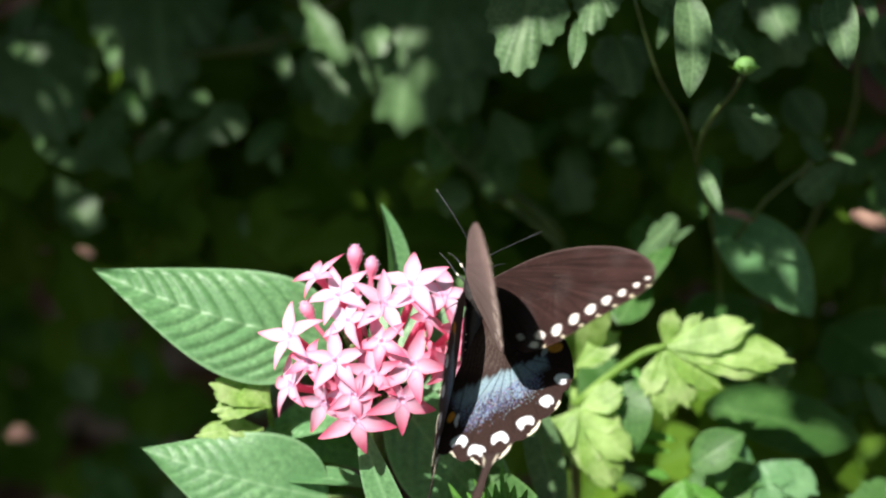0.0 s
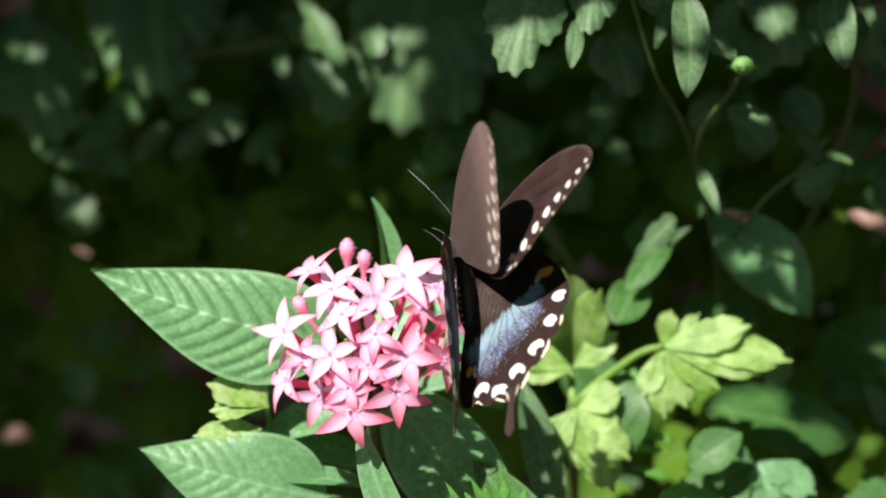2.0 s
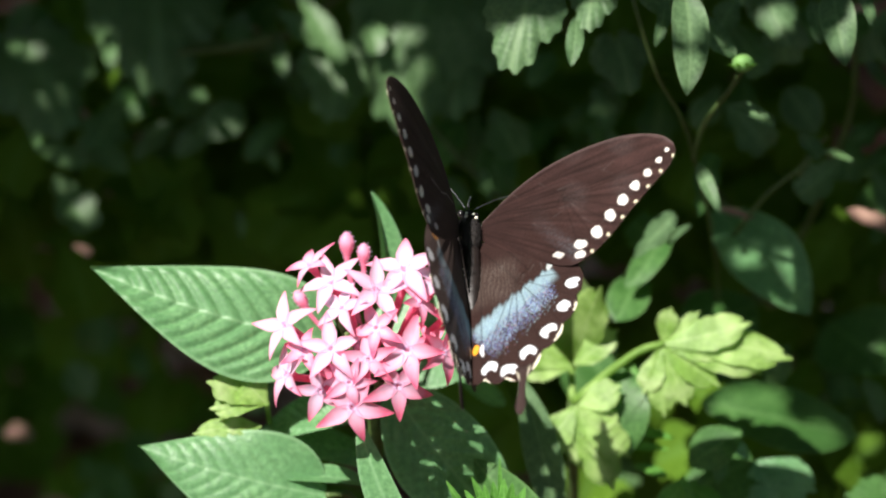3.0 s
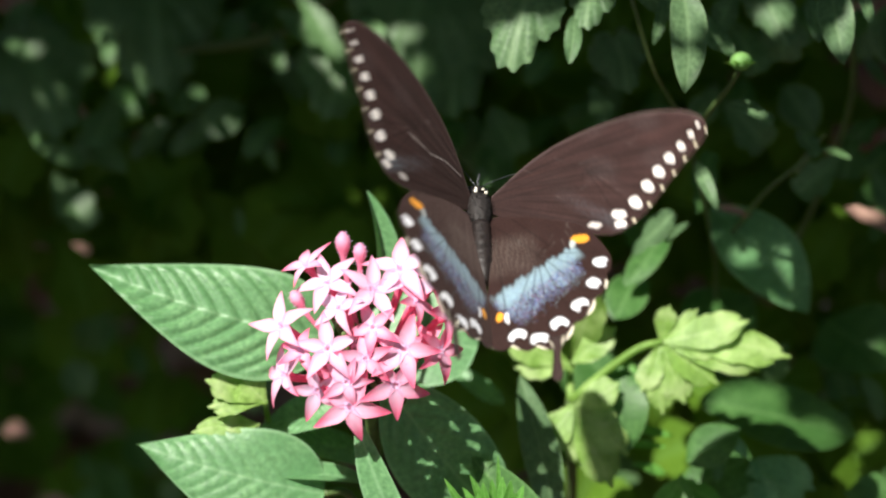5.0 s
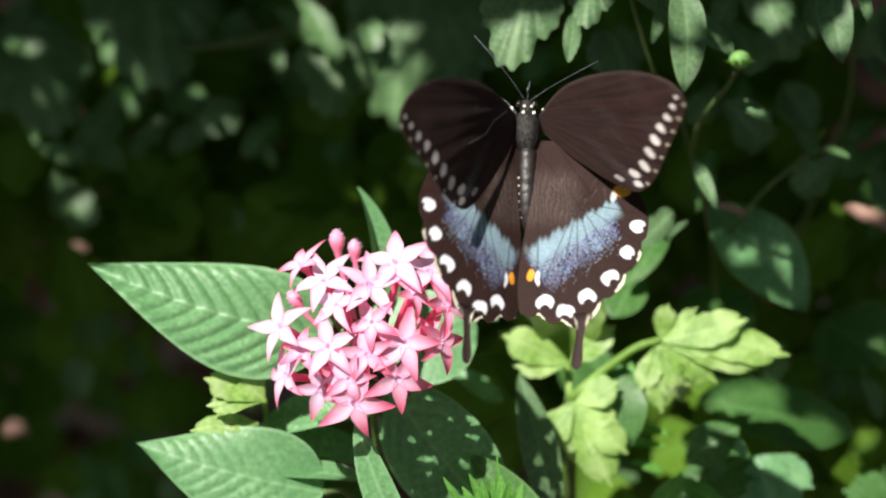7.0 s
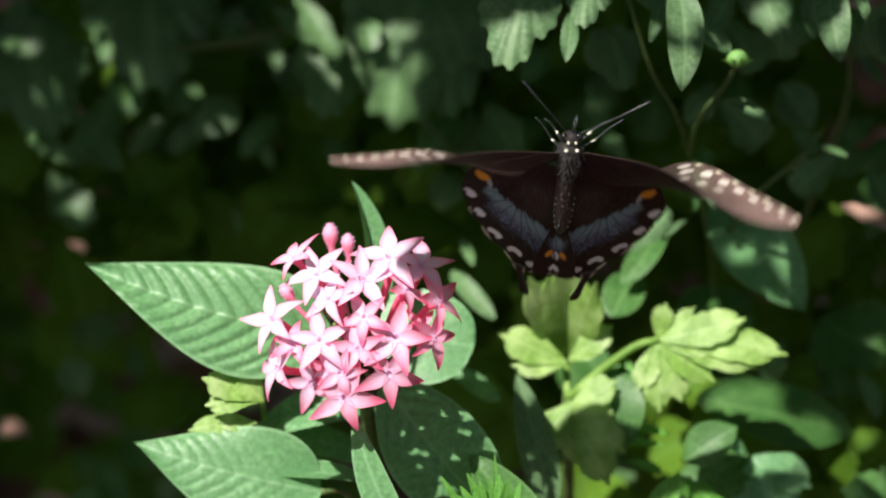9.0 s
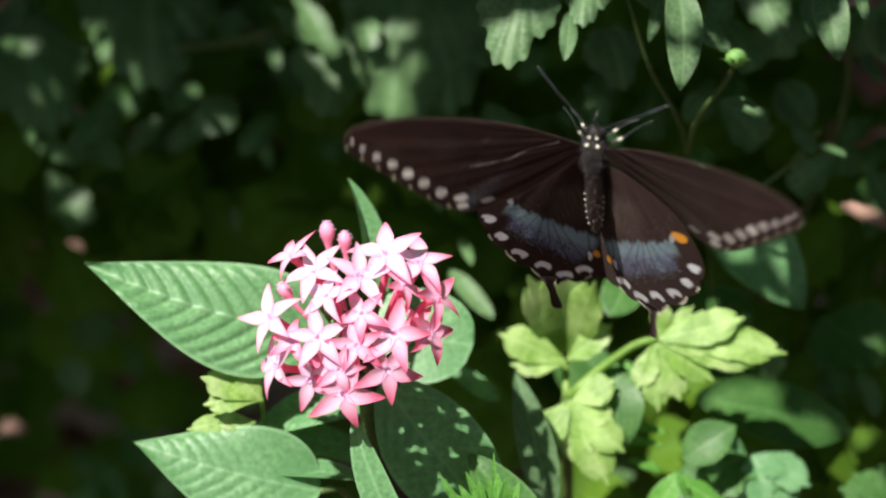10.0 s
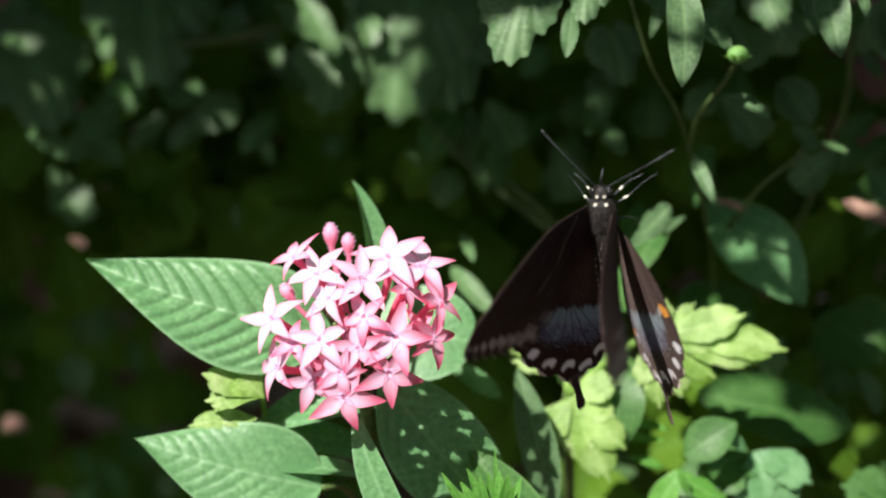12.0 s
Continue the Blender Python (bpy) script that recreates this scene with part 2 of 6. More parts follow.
# ---- ground ----
def soil_height(x, y):
    return 0.02 * noise.noise(Vector((x * 6, y * 6, 0))) + 0.012 * noise.noise(Vector((x * 25, y * 25, 3)))


def build_ground():
    verts, faces = [], []
    rings = [0, 0.1, 0.2, 0.3, 0.4, 0.5, 0.6, 0.7, 0.8, 1.0, 1.3, 1.8, 3, 6, 15, 60, 300, 2000]
    seg = 96
    for r in rings:
        for k in range(seg):
            a = 2 * math.pi * k / seg
            x, y = r * math.cos(a), 0.5 + r * math.sin(a)
            z = soil_height(x, y) if r < 4 else 0
            verts.append((x, y, z))
    faces = grid_faces(len(rings), seg, 0, True)
    tagged(mesh_object("ground", verts, faces, MULCH), "dark brown mulch soil of a garden bed", "ground", kind="structure")
    rnd = random.Random(5)
    v, f = [], []
    for _ in range(900):
        x, y = rnd.uniform(-0.45, 0.45), rnd.uniform(0.1, 1.0)
        c = Vector((x, y, soil_height(x, y) + rnd.uniform(0, 0.008)))
        ang = rnd.uniform(0, 6.28)
        d = Vector((math.cos(ang), math.sin(ang), rnd.uniform(-0.3, 0.3)))
        e = Matrix.Rotation(rnd.uniform(-0.6, 0.6), 3, d) @ Vector((-d.y, d.x, 0)) * rnd.uniform(0.004, 0.010)
        l = d * rnd.uniform(0.008, 0.03)
        up = Vector((0, 0, rnd.uniform(0.001, 0.004)))
        b = len(v)
        v += [c - l - e * 0.4, c - l * 0.2 - e, c + l - e * 0.2, c + l * 0.8 + e * 0.5, c + e + up, c - l * 0.8 + e * 0.6]
        v += [p + Vector((0, 0, 0.002)) + up for p in v[b:b + 6]]
        f += [tuple(b + 6 + k for k in range(6)), tuple(b + 5 - k for k in range(6))]
        f += [(b + k, b + (k + 1) % 6, b + 6 + (k + 1) % 6, b + 6 + k) for k in range(6)]
    tagged(mesh_object("leaf_litter", v, f, CHIP, smooth=False), "dry brown leaf litter and bark chips on soil", "leaf litter", kind="stuff")


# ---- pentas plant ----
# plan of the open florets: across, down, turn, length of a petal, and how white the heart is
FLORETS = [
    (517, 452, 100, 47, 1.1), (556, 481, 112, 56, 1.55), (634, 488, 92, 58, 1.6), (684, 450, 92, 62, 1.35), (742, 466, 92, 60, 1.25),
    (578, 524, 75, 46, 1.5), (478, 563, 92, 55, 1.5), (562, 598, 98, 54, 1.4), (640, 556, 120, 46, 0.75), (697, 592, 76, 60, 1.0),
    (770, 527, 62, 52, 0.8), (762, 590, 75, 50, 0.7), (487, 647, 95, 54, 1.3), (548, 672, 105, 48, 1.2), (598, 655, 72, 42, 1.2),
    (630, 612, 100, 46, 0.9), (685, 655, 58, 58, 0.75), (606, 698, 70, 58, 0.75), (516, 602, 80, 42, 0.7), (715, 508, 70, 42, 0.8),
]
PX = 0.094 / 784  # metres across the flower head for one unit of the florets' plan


def plan(x, y, w):
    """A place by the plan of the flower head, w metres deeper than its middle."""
    k = (0.6 + w) / 0.6
    return spot((x - 784) * PX * k, (441 - y) * PX * k, w)


def floret_place(x, y):
    """Place and facing of a floret on the dome of the flower head, by its plan."""
    dx, dy = (x - 625) / 215, (590 - y) / 215
    r2 = min(0.95, dx * dx + dy * dy)
    depth = 0.011 - 0.018 * math.sqrt(1 - r2)
    k = (0.6 + depth) / 0.6
    p = spot((x - 784) * PX * k, (441 - y) * PX * k, depth)
    n = (ACROSS * dx * 0.95 + RISE * (dy * 0.9 + 0.28) + NEAR * 0.85).normalized()
    n = (n + ACROSS * 0.32 * math.sin(x * 1.7 + y) + RISE * 0.25 * math.sin(y * 2.3 - x)).normalized()
    return p, n


def floret_mesh(centre, n, roll, size, root, rnd, heart=1.0):
    """A five-pointed star of petals on a slim tube."""
    verts, faces, tint = [], [], []
    pale = heart * rnd.uniform(0.88, 1.06)
    a0 = ACROSS - n * ACROSS.dot(n)
    a0.normalize()
    b0 = n.cross(a0)
    for k in range(5):
        ang = radians(roll + 72 * k + rnd.uniform(-6, 6))
        d = a0 * math.cos(ang) + b0 * math.sin(ang)
        s = n.cross(d)
        ln = size * rnd.uniform(0.92, 1.08)
        cup = rnd.uniform(-0.40, 0.20)
        start = len(verts)
        twist = rnd.uniform(-0.5, 0.5)
        for i in range(9):
            u = i / 8
            w = ln * 0.215 * (0.52 + 0.48 * math.sin(u / 0.34 * math.pi / 2) if u < 0.34 else ((1 - u) / 0.66) ** 0.78)
            rad = ln * (0.06 + 0.96 * u)
            lift = ln * (0.16 * u + cup * u * u - 0.10 * u ** 3)
            for j in range(5):
                t = j / 2 - 1
                q = centre + d * rad + s * (t * w) + n * (lift + 0.30 * w * t * t + twist * t * w * u)
                verts.append(q)
                tint.append(min(1.0, max(0.0, pale - 1.2 * u ** 1.7)) * (1 - 0.5 * t ** 4))
        faces += grid_faces(9, 5, start)
    # throat with a pale fuzzy ring
    start = len(verts)
    for i, (r, h) in enumerate(((0.16, 0.02), (0.12, 0.03), (0.08, 0.01), (0.02, -0.05))):
        for k in range(10):
            ang = 2 * math.pi * k / 10
            verts.append(centre + (a0 * math.cos(ang) + b0 * math.sin(ang)) * r * size + n * h * size)
            tint.append((0.8, 0.95, 0.9, 0.6)[i])
    faces += grid_faces(4, 10, start, True)
    for _ in range(26):
        ang = rnd.uniform(0, 6.28)
        r = rnd.uniform(0.03, 0.13) * size
        c = centre + (a0 * math.cos(ang) + b0 * math.sin(ang)) * r
        e = (a0 * rnd.uniform(-1, 1) + b0 * rnd.uniform(-1, 1)) * 0.02 * size
        b = len(verts)
        verts += [c - e, c + e, c + n * size * rnd.uniform(0.07, 0.14) + e * 2]
        tint += [0.8, 0.8, 1.0]
        faces.append((b, b + 1, b + 2))
    # tube down to the head's heart
    start = len(verts)
    back = centre - n * 0.004
    pts = curve_points([centre - n * 0.0005, back, centre.lerp(root, 0.6), root], 8)
    tv, tf = tube_mesh([Vector(p) for p in pts], [size * 0.17, size * 0.15, size * 0.11, size * 0.10, size * 0.09, size * 0.08, size * 0.07, size * 0.06], 8, start)
    verts += tv
    tint += [0.05] * len(tv)
    faces += tf
    return verts, faces, tint


def build_pentas():
    rnd = random.Random(11)
    root = Vector((-0.0178, -0.0017, 0.3270))
    plant = thing("pentas_plant", Vector((-0.0211, 0.0665, 0.0878)), "pink star-flowered plant with veined green leaves in the bed", "plant")
    o = origin_of(plant)
    head = mesh_object("flower_head", *umbel_mesh(root, o, rnd), STEM, plant, "domed cluster of pink star flowers", {"vein": UMBEL_VEIN})
    for x, y, roll, size, heart in FLORETS:
        c, n = floret_place(x, y)
        v, f, ti = floret_mesh(c, n, roll, size * PX * 1.20, root, rnd, heart)
        mesh_object("floret", [p - o for p in v], f, PETAL, head, "open pink floret with five pointed petals", {"tint": ti})
    # florets that sit lower between the others
    for x, y, roll, size in ((575, 640, 85, 42), (738, 566, 50, 40)):
        c, n = floret_place(x, y)
        v, f, ti = floret_mesh(c - NEAR * 0.0045 - RISE * 0.001, n, roll, size * PX * 1.08, root, rnd)
        mesh_object("floret", [p - o for p in v], f, PETAL, head, "open pink floret with five pointed petals", {"tint": [0.3 * q for q in ti]})
    for x, y, d, lean, size in ((580, 412, 1.4, 95, 23), (611, 427, 1.2, 93, 20), (505, 515, 1.2, 125, 20), (700, 545, 0.6, 70, 20), (598, 583, 0.3, 80, 16), (612, 596, 0.3, 80, 15)):
        bud(x, y, d, lean, size, root, o, head, rnd)
    # upper leaves that sway with the head
    leaf(head, "lance", (-0.0161, 0.0113, 0.3323), (-0.0186, 0.0370, 0.3521), 0.0048, PENTAS_LEAF, face=ACROSS * 0.75 + NEAR * 0.6, arch=0.10, fold=0.5, veins=12, relief=0.0002, seed=3, name="upper_leaf")
    stalk("upper_stem", [(-0.0178, -0.0017, 0.3270), (-0.0166, -0.0011, 0.3099), (-0.0150, -0.0002, 0.2850)], 0.0016, 0.0019, STEM, head)
    # lower stem and big leaves
    stalk("stem", [(-0.0150, -0.0002, 0.2850), (-0.0152, 0.0079, 0.2402), (-0.0211, 0.0665, 0.0878)], 0.0021, 0.0028, STEM, plant)
    leaf(plant, "broad", plan(640, 572, 0.046), plan(836, 606, 0.042), 0.0112, PENTAS_LEAF, face=NEAR + RISE * 0.35, arch=0.06, fold=0.06, veins=9, relief=0.0003, seed=4)
    big = dict(relief=0.00085, veins=11, wave=0.12)
    leaf(plant, "acuminate", (-0.0259, 0.0118, 0.3264), (-0.0781, 0.0146, 0.3462), 0.0129, PENTAS_LEAF, face=NEAR + RISE * 0.35, arch=0.08, fold=0.10, seed=1, bend=0.058, **big)
    leaf(plant, "acuminate", plan(566, 868, 0.027), plan(234, 778, 0.021), 0.0116, PENTAS_LEAF, face=NEAR * 0.93 + RISE * 0.31 - ACROSS * 0.19, arch=0.05, fold=0.05, seed=2, bend=0.03, relief=0.00022, veins=11, wave=0.12)
    stalk("leaf_stalk", [plan(566, 868, 0.027), plan(612, 872, 0.032), (-0.0152, 0.0030, 0.2700)], 0.0008, 0.0010, STEM, plant)
    leaf(plant, "ovate", plan(668, 812, 0.046), plan(470, 764, 0.044), 0.0052, PENTAS_LEAF, face=NEAR * 0.7 + RISE * 0.8, arch=0.1, fold=0.1, seed=9, **big)
    leaf(plant, "ovate", (-0.0146, 0.0035, 0.3125), (-0.0441, 0.0062, 0.3063), 0.0055, PENTAS_LEAF, face=NEAR * 0.8 + RISE * 0.7, arch=0.1, fold=0.35, seed=5, **big)
    leaf(plant, "lance", (-0.0175, -0.0081, 0.3010), (-0.0399, -0.0089, 0.3064), 0.0034, PENTAS_LEAF, face=NEAR * 0.6 + RISE, arch=0.12, fold=0.3, seed=6)
    leaf(plant, "ovate", (-0.0140, 0.0030, 0.3216), (0.0153, -0.0140, 0.2901), 0.0112, PENTAS_LEAF, face=NEAR * 0.9 + RISE * 0.5 - ACROSS * 0.25, arch=0.08, fold=0.12, seed=7, **big)
    leaf(plant, "lance", (-0.0059, -0.0355, 0.3032), (-0.0196, -0.0187, 0.3296), 0.0038, PENTAS_LEAF, face=NEAR * 0.8 + RISE * 0.4 - ACROSS * 0.35, arch=0.05, fold=0.40, seed=8, veins=12, relief=0.0003)


UMBEL_VEIN = []


def umbel_mesh(root, o, rnd):
    verts, faces = [], []
    for x, y, *_ in FLORETS:
        c, n = floret_place(x, y)
        v, f = tube_mesh([Vector(p) - o for p in curve_points([root + (root - c) * 0.05, root.lerp(c, 0.3), root.lerp(c, 0.62)], 6)], [0.0008, 0.0008, 0.0007, 0.0007, 0.0008, 0.001], 6, len(verts))
        verts += v
        faces += f
    for _ in range(30):
        p = root.lerp(floret_place(rnd.uniform(540, 720), rnd.uniform(500, 690))[0], rnd.uniform(0.3, 0.75))
        d = (p - root).normalized()
        v, f = tube_mesh([p - o, p + d * 0.002 - o, p + d * 0.0035 - o], [0.0004, 0.0011, 0.0003], 6, len(verts))
        verts += v
        faces += f
    UMBEL_VEIN.extend([0.3] * len(verts))
    return verts, faces


def bud(x, y, d, lean, size, root, o, head, rnd):
    k = (0.6 + d / 100) / 0.6
    top = spot((x - 784) * PX * k, (441 - y) * PX * k, d / 100)
    way = (ACROSS * math.cos(radians(lean)) + RISE * math.sin(radians(lean)) + NEAR * 0.15).normalized()
    s = size * PX
    pts = [top + way * s * h for h in (1.0, 0.9, 0.6, 0.2, -0.3, -0.7, -1.0, -1.6)]
    rad = [0.03 * s, 0.22 * s, 0.5 * s, 0.62 * s, 0.55 * s, 0.36 * s, 0.26 * s, 0.22 * s]
    tail = curve_points([pts[-1], pts[-1].lerp(root, 0.5), root], 6)[1:]
    pts += [Vector(p) for p in tail]
    rad += [0.2 * s] * len(tail)
    v, f = tube_mesh([p - o for p in pts], rad, 10)
    tint = [0.55] * 40 + [0.2] * (len(v) - 40)
    for _ in range(150):
        i = rnd.randrange(1, 9)
        a = rnd.uniform(0, 6.28)
        x, y = way.orthogonal().normalized(), way.cross(way.orthogonal()).normalized()
        d = x * math.cos(a) + y * math.sin(a)
        p = pts[i] - o + d * rad[i] * 0.95
        b = len(v)
        v += [p - way * 0.00005, p + way * 0.00005, p + (d + way * rnd.uniform(-0.2, 0.6)) * rnd.uniform(0.0003, 0.0006)]
        f.append((b, b + 1, b + 2))
        tint += [0.9, 0.9, 1.0]
    mesh_object("bud", v, f, PETAL, head, "closed downy pink flower bud", {"tint": tint})


# ---- lime-green lobed plant ----
def build_lime():
    p = thing("parsley_plant", Vector((0.0371, 0.0928, 0.0565)), "lime-green plant with deeply lobed leaves lit by the sun", "plant")
    stalk("stem", [(0.0371, 0.0928, 0.0565), (0.0303, 0.0320, 0.2547), (0.0291, 0.0308, 0.2922)], 0.0016, 0.0012, STEM, p)
    stalk("leaf_stalk", [(0.0291, 0.0304, 0.2917), (0.0365, 0.0314, 0.2995), (0.0443, 0.0334, 0.3053), (0.0502, 0.0345, 0.3067)], 0.0012, 0.0009, LIME_LEAF, p)
    stalk("leaf_stalk", [(0.0291, 0.0308, 0.2922), (0.0292, 0.0433, 0.2920), (0.0293, 0.0570, 0.2948)], 0.0010, 0.0007, LIME_LEAF, p)
    for k, (x, y, w, lobes) in enumerate((
        (1160, 600, 0.060, ((1318, 558, 34), (1394, 620, 36), (1340, 648, 24), (1264, 672, 31), (1272, 612, 26))),
        (1160, 604, 0.060, ((1128, 688, 24), (1166, 728, 26), (1206, 708, 32))),
        (1162, 598, 0.062, ((1176, 534, 20), (1228, 540, 14))),
        (1012, 712, 0.060, ((1028, 828, 30), (1078, 858, 38), (1106, 800, 32))),
        (1010, 708, 0.060, ((942, 792, 34), (974, 796, 30))),
        (1012, 710, 0.061, ((1088, 672, 30), (1088, 742, 24))),
        (1002, 644, 0.076, ((938, 492, 38), (988, 468, 46), (1048, 500, 38))),
        (1000, 640, 0.066, ((884, 588, 34), (904, 644, 26))),
        (1004, 636, 0.066, ((1082, 572, 27), (1062, 610, 16))),
    )):
        # the upright young leaf shows its shaded side
        cut_leaf(p, x, y, w, lobes, LIME_LEAF, seed=k + 1, lean=0.024 if k == 6 else 0.002)
    q = thing("seedling", Vector((-0.0611, 0.1004, 0.0986)), "small yellow-green lobed seedling lit from above", "plant")
    stalk("stem", [(-0.0611, 0.1004, 0.0986), (-0.0430, 0.0400, 0.2500), tuple(plan(462, 706, 0.024))], 0.0008, 0.0006, LIME_LEAF, q)
    cut_leaf(q, 462, 706, 0.024, ((356, 664, 30), (360, 714, 24), (420, 662, 34)), LIME_LEAF, seed=20)
    cut_leaf(q, 452, 746, 0.027, ((330, 758, 22), (382, 744, 18)), LIME_LEAF, seed=21)


# ---- chrysanthemum bush ----
def build_mum():
    p = thing("chrysanthemum_bush", Vector((0.0791, 0.2341, 0.0100)), "grey-green lobed chrysanthemum foliage with a round bud", "shrub")
    stalk("stem", [(0.0791, 0.2341, 0.0100), (0.0704, 0.0958, 0.2553), (0.0577, 0.0701, 0.3360), (0.0468, 0.0568, 0.3677), (0.0395, 0.0567, 0.3919)], 0.0006, 0.0005, STEM, p)
    stalk("stem", [(0.0577, 0.0693, 0.3349), (0.0590, 0.0620, 0.3500), (0.0636, 0.0561, 0.3636), (0.0660, 0.0541, 0.3708)], 0.0007, 0.0006, STEM, p)
    stalk("stem", [(0.0704, 0.0958, 0.2553), (0.0899, 0.1043, 0.2824), (0.0987, 0.0948, 0.3351), (0.0877, 0.0710, 0.3859)], 0.0011, 0.0007, STEM, p)
    bud_ball(p, Vector((0.0659, 0.0541, 0.3723)))
    k = dict(veins=5, sweep=0.5, wave=0.15)
    up = NEAR + RISE * 0.45
    for i, (x0, y0, x1, y1, w, half, kind) in enumerate((
        (926, -34, 890, 110, 0.030, 66, "palm"), (1008, 22, 1000, 101, 0.028, 24, "toothed"), (1045, -40, 1028, 38, 0.032, 40, "palm"),
        (1197, -28, 1208, 153, 0.020, 35, "lance"), (1120, -16, 1292, 78, 0.036, 44, "toothed"), (1165, -12, 1150, 66, 0.032, 18, "toothed"),
        (1462, -30, 1487, 99, 0.028, 33, "lance"), (1505, -25, 1536, 29, 0.032, 19, "toothed"), (1340, -30, 1386, 66, 0.075, 40, "palm"),
        (1285, 172, 1358, 206, 0.045, 24, "toothed"), (1224, 278, 1264, 364, 0.050, 13, "lance"), (1300, -20, 1262, 42, 0.065, 26, "mum"),
        (1112, 446, 1178, 372, 0.068, 24, "mum"), (1168, 424, 1206, 388, 0.064, 13, "toothed"), (1425, -10, 1440, 60, 0.050, 26, "toothed"),
        (1560, 20, 1572, 90, 0.090, 24, "mum"), (1075, 60, 1105, 150, 0.090, 46, "palm"), (1400, 225, 1440, 262, 0.070, 20, "mum"),
    )):
        size = half * PX * (0.6 + w) / 0.6
        leaf(p, kind, plan(x0, y0, w + 0.005), plan(x1, y1, w - 0.003), size, MUM_LEAF, face=up + ACROSS * (0.15 if i % 2 else -0.1), arch=0.1, fold=0.14, seed=20 + i, **k)
    stalk("stem", [plan(1402, 300, 0.075), plan(1440, 245, 0.072), plan(1452, 232, 0.070)], 0.0006, 0.0005, STEM, p)
    stalk("stem", [plan(1420, 262, 0.074), plan(1400, 290, 0.075), plan(1340, 340, 0.080), plan(1262, 440, 0.10)], 0.0005, 0.0007, STEM, p)
    return p


def bud_ball(p, c):
    o = origin_of(p)
    verts, faces = [], []
    for i in range(9):
        a = math.pi * i / 8
        for k in range(16):
            b = 2 * math.pi * k / 16
            r = 0.0025 * (1 + 0.05 * math.sin(8 * b)) * math.sin(a)
            verts.append(c - o + ACROSS * r * math.cos(b) + NEAR * r * math.sin(b) + RISE * 0.0021 * math.cos(a))
    faces = grid_faces(9, 16, 0, True)
    for k in range(9):
        a = 2 * math.pi * k / 9
        d = ACROSS * math.cos(a) + NEAR * math.sin(a)
        v, f, _ = leaf_mesh("lance", c - o - RISE * 0.002, c - o + d * 0.0042 + RISE * 0.0002, 0.0007, RISE, res=(6, 3), start=len(verts))
        verts += v
        faces += f
    mesh_object("flower_bud", verts, faces, FRESH_LEAF, p, "round pale green unopened bud", {"vein": [0.9] * len(verts)})


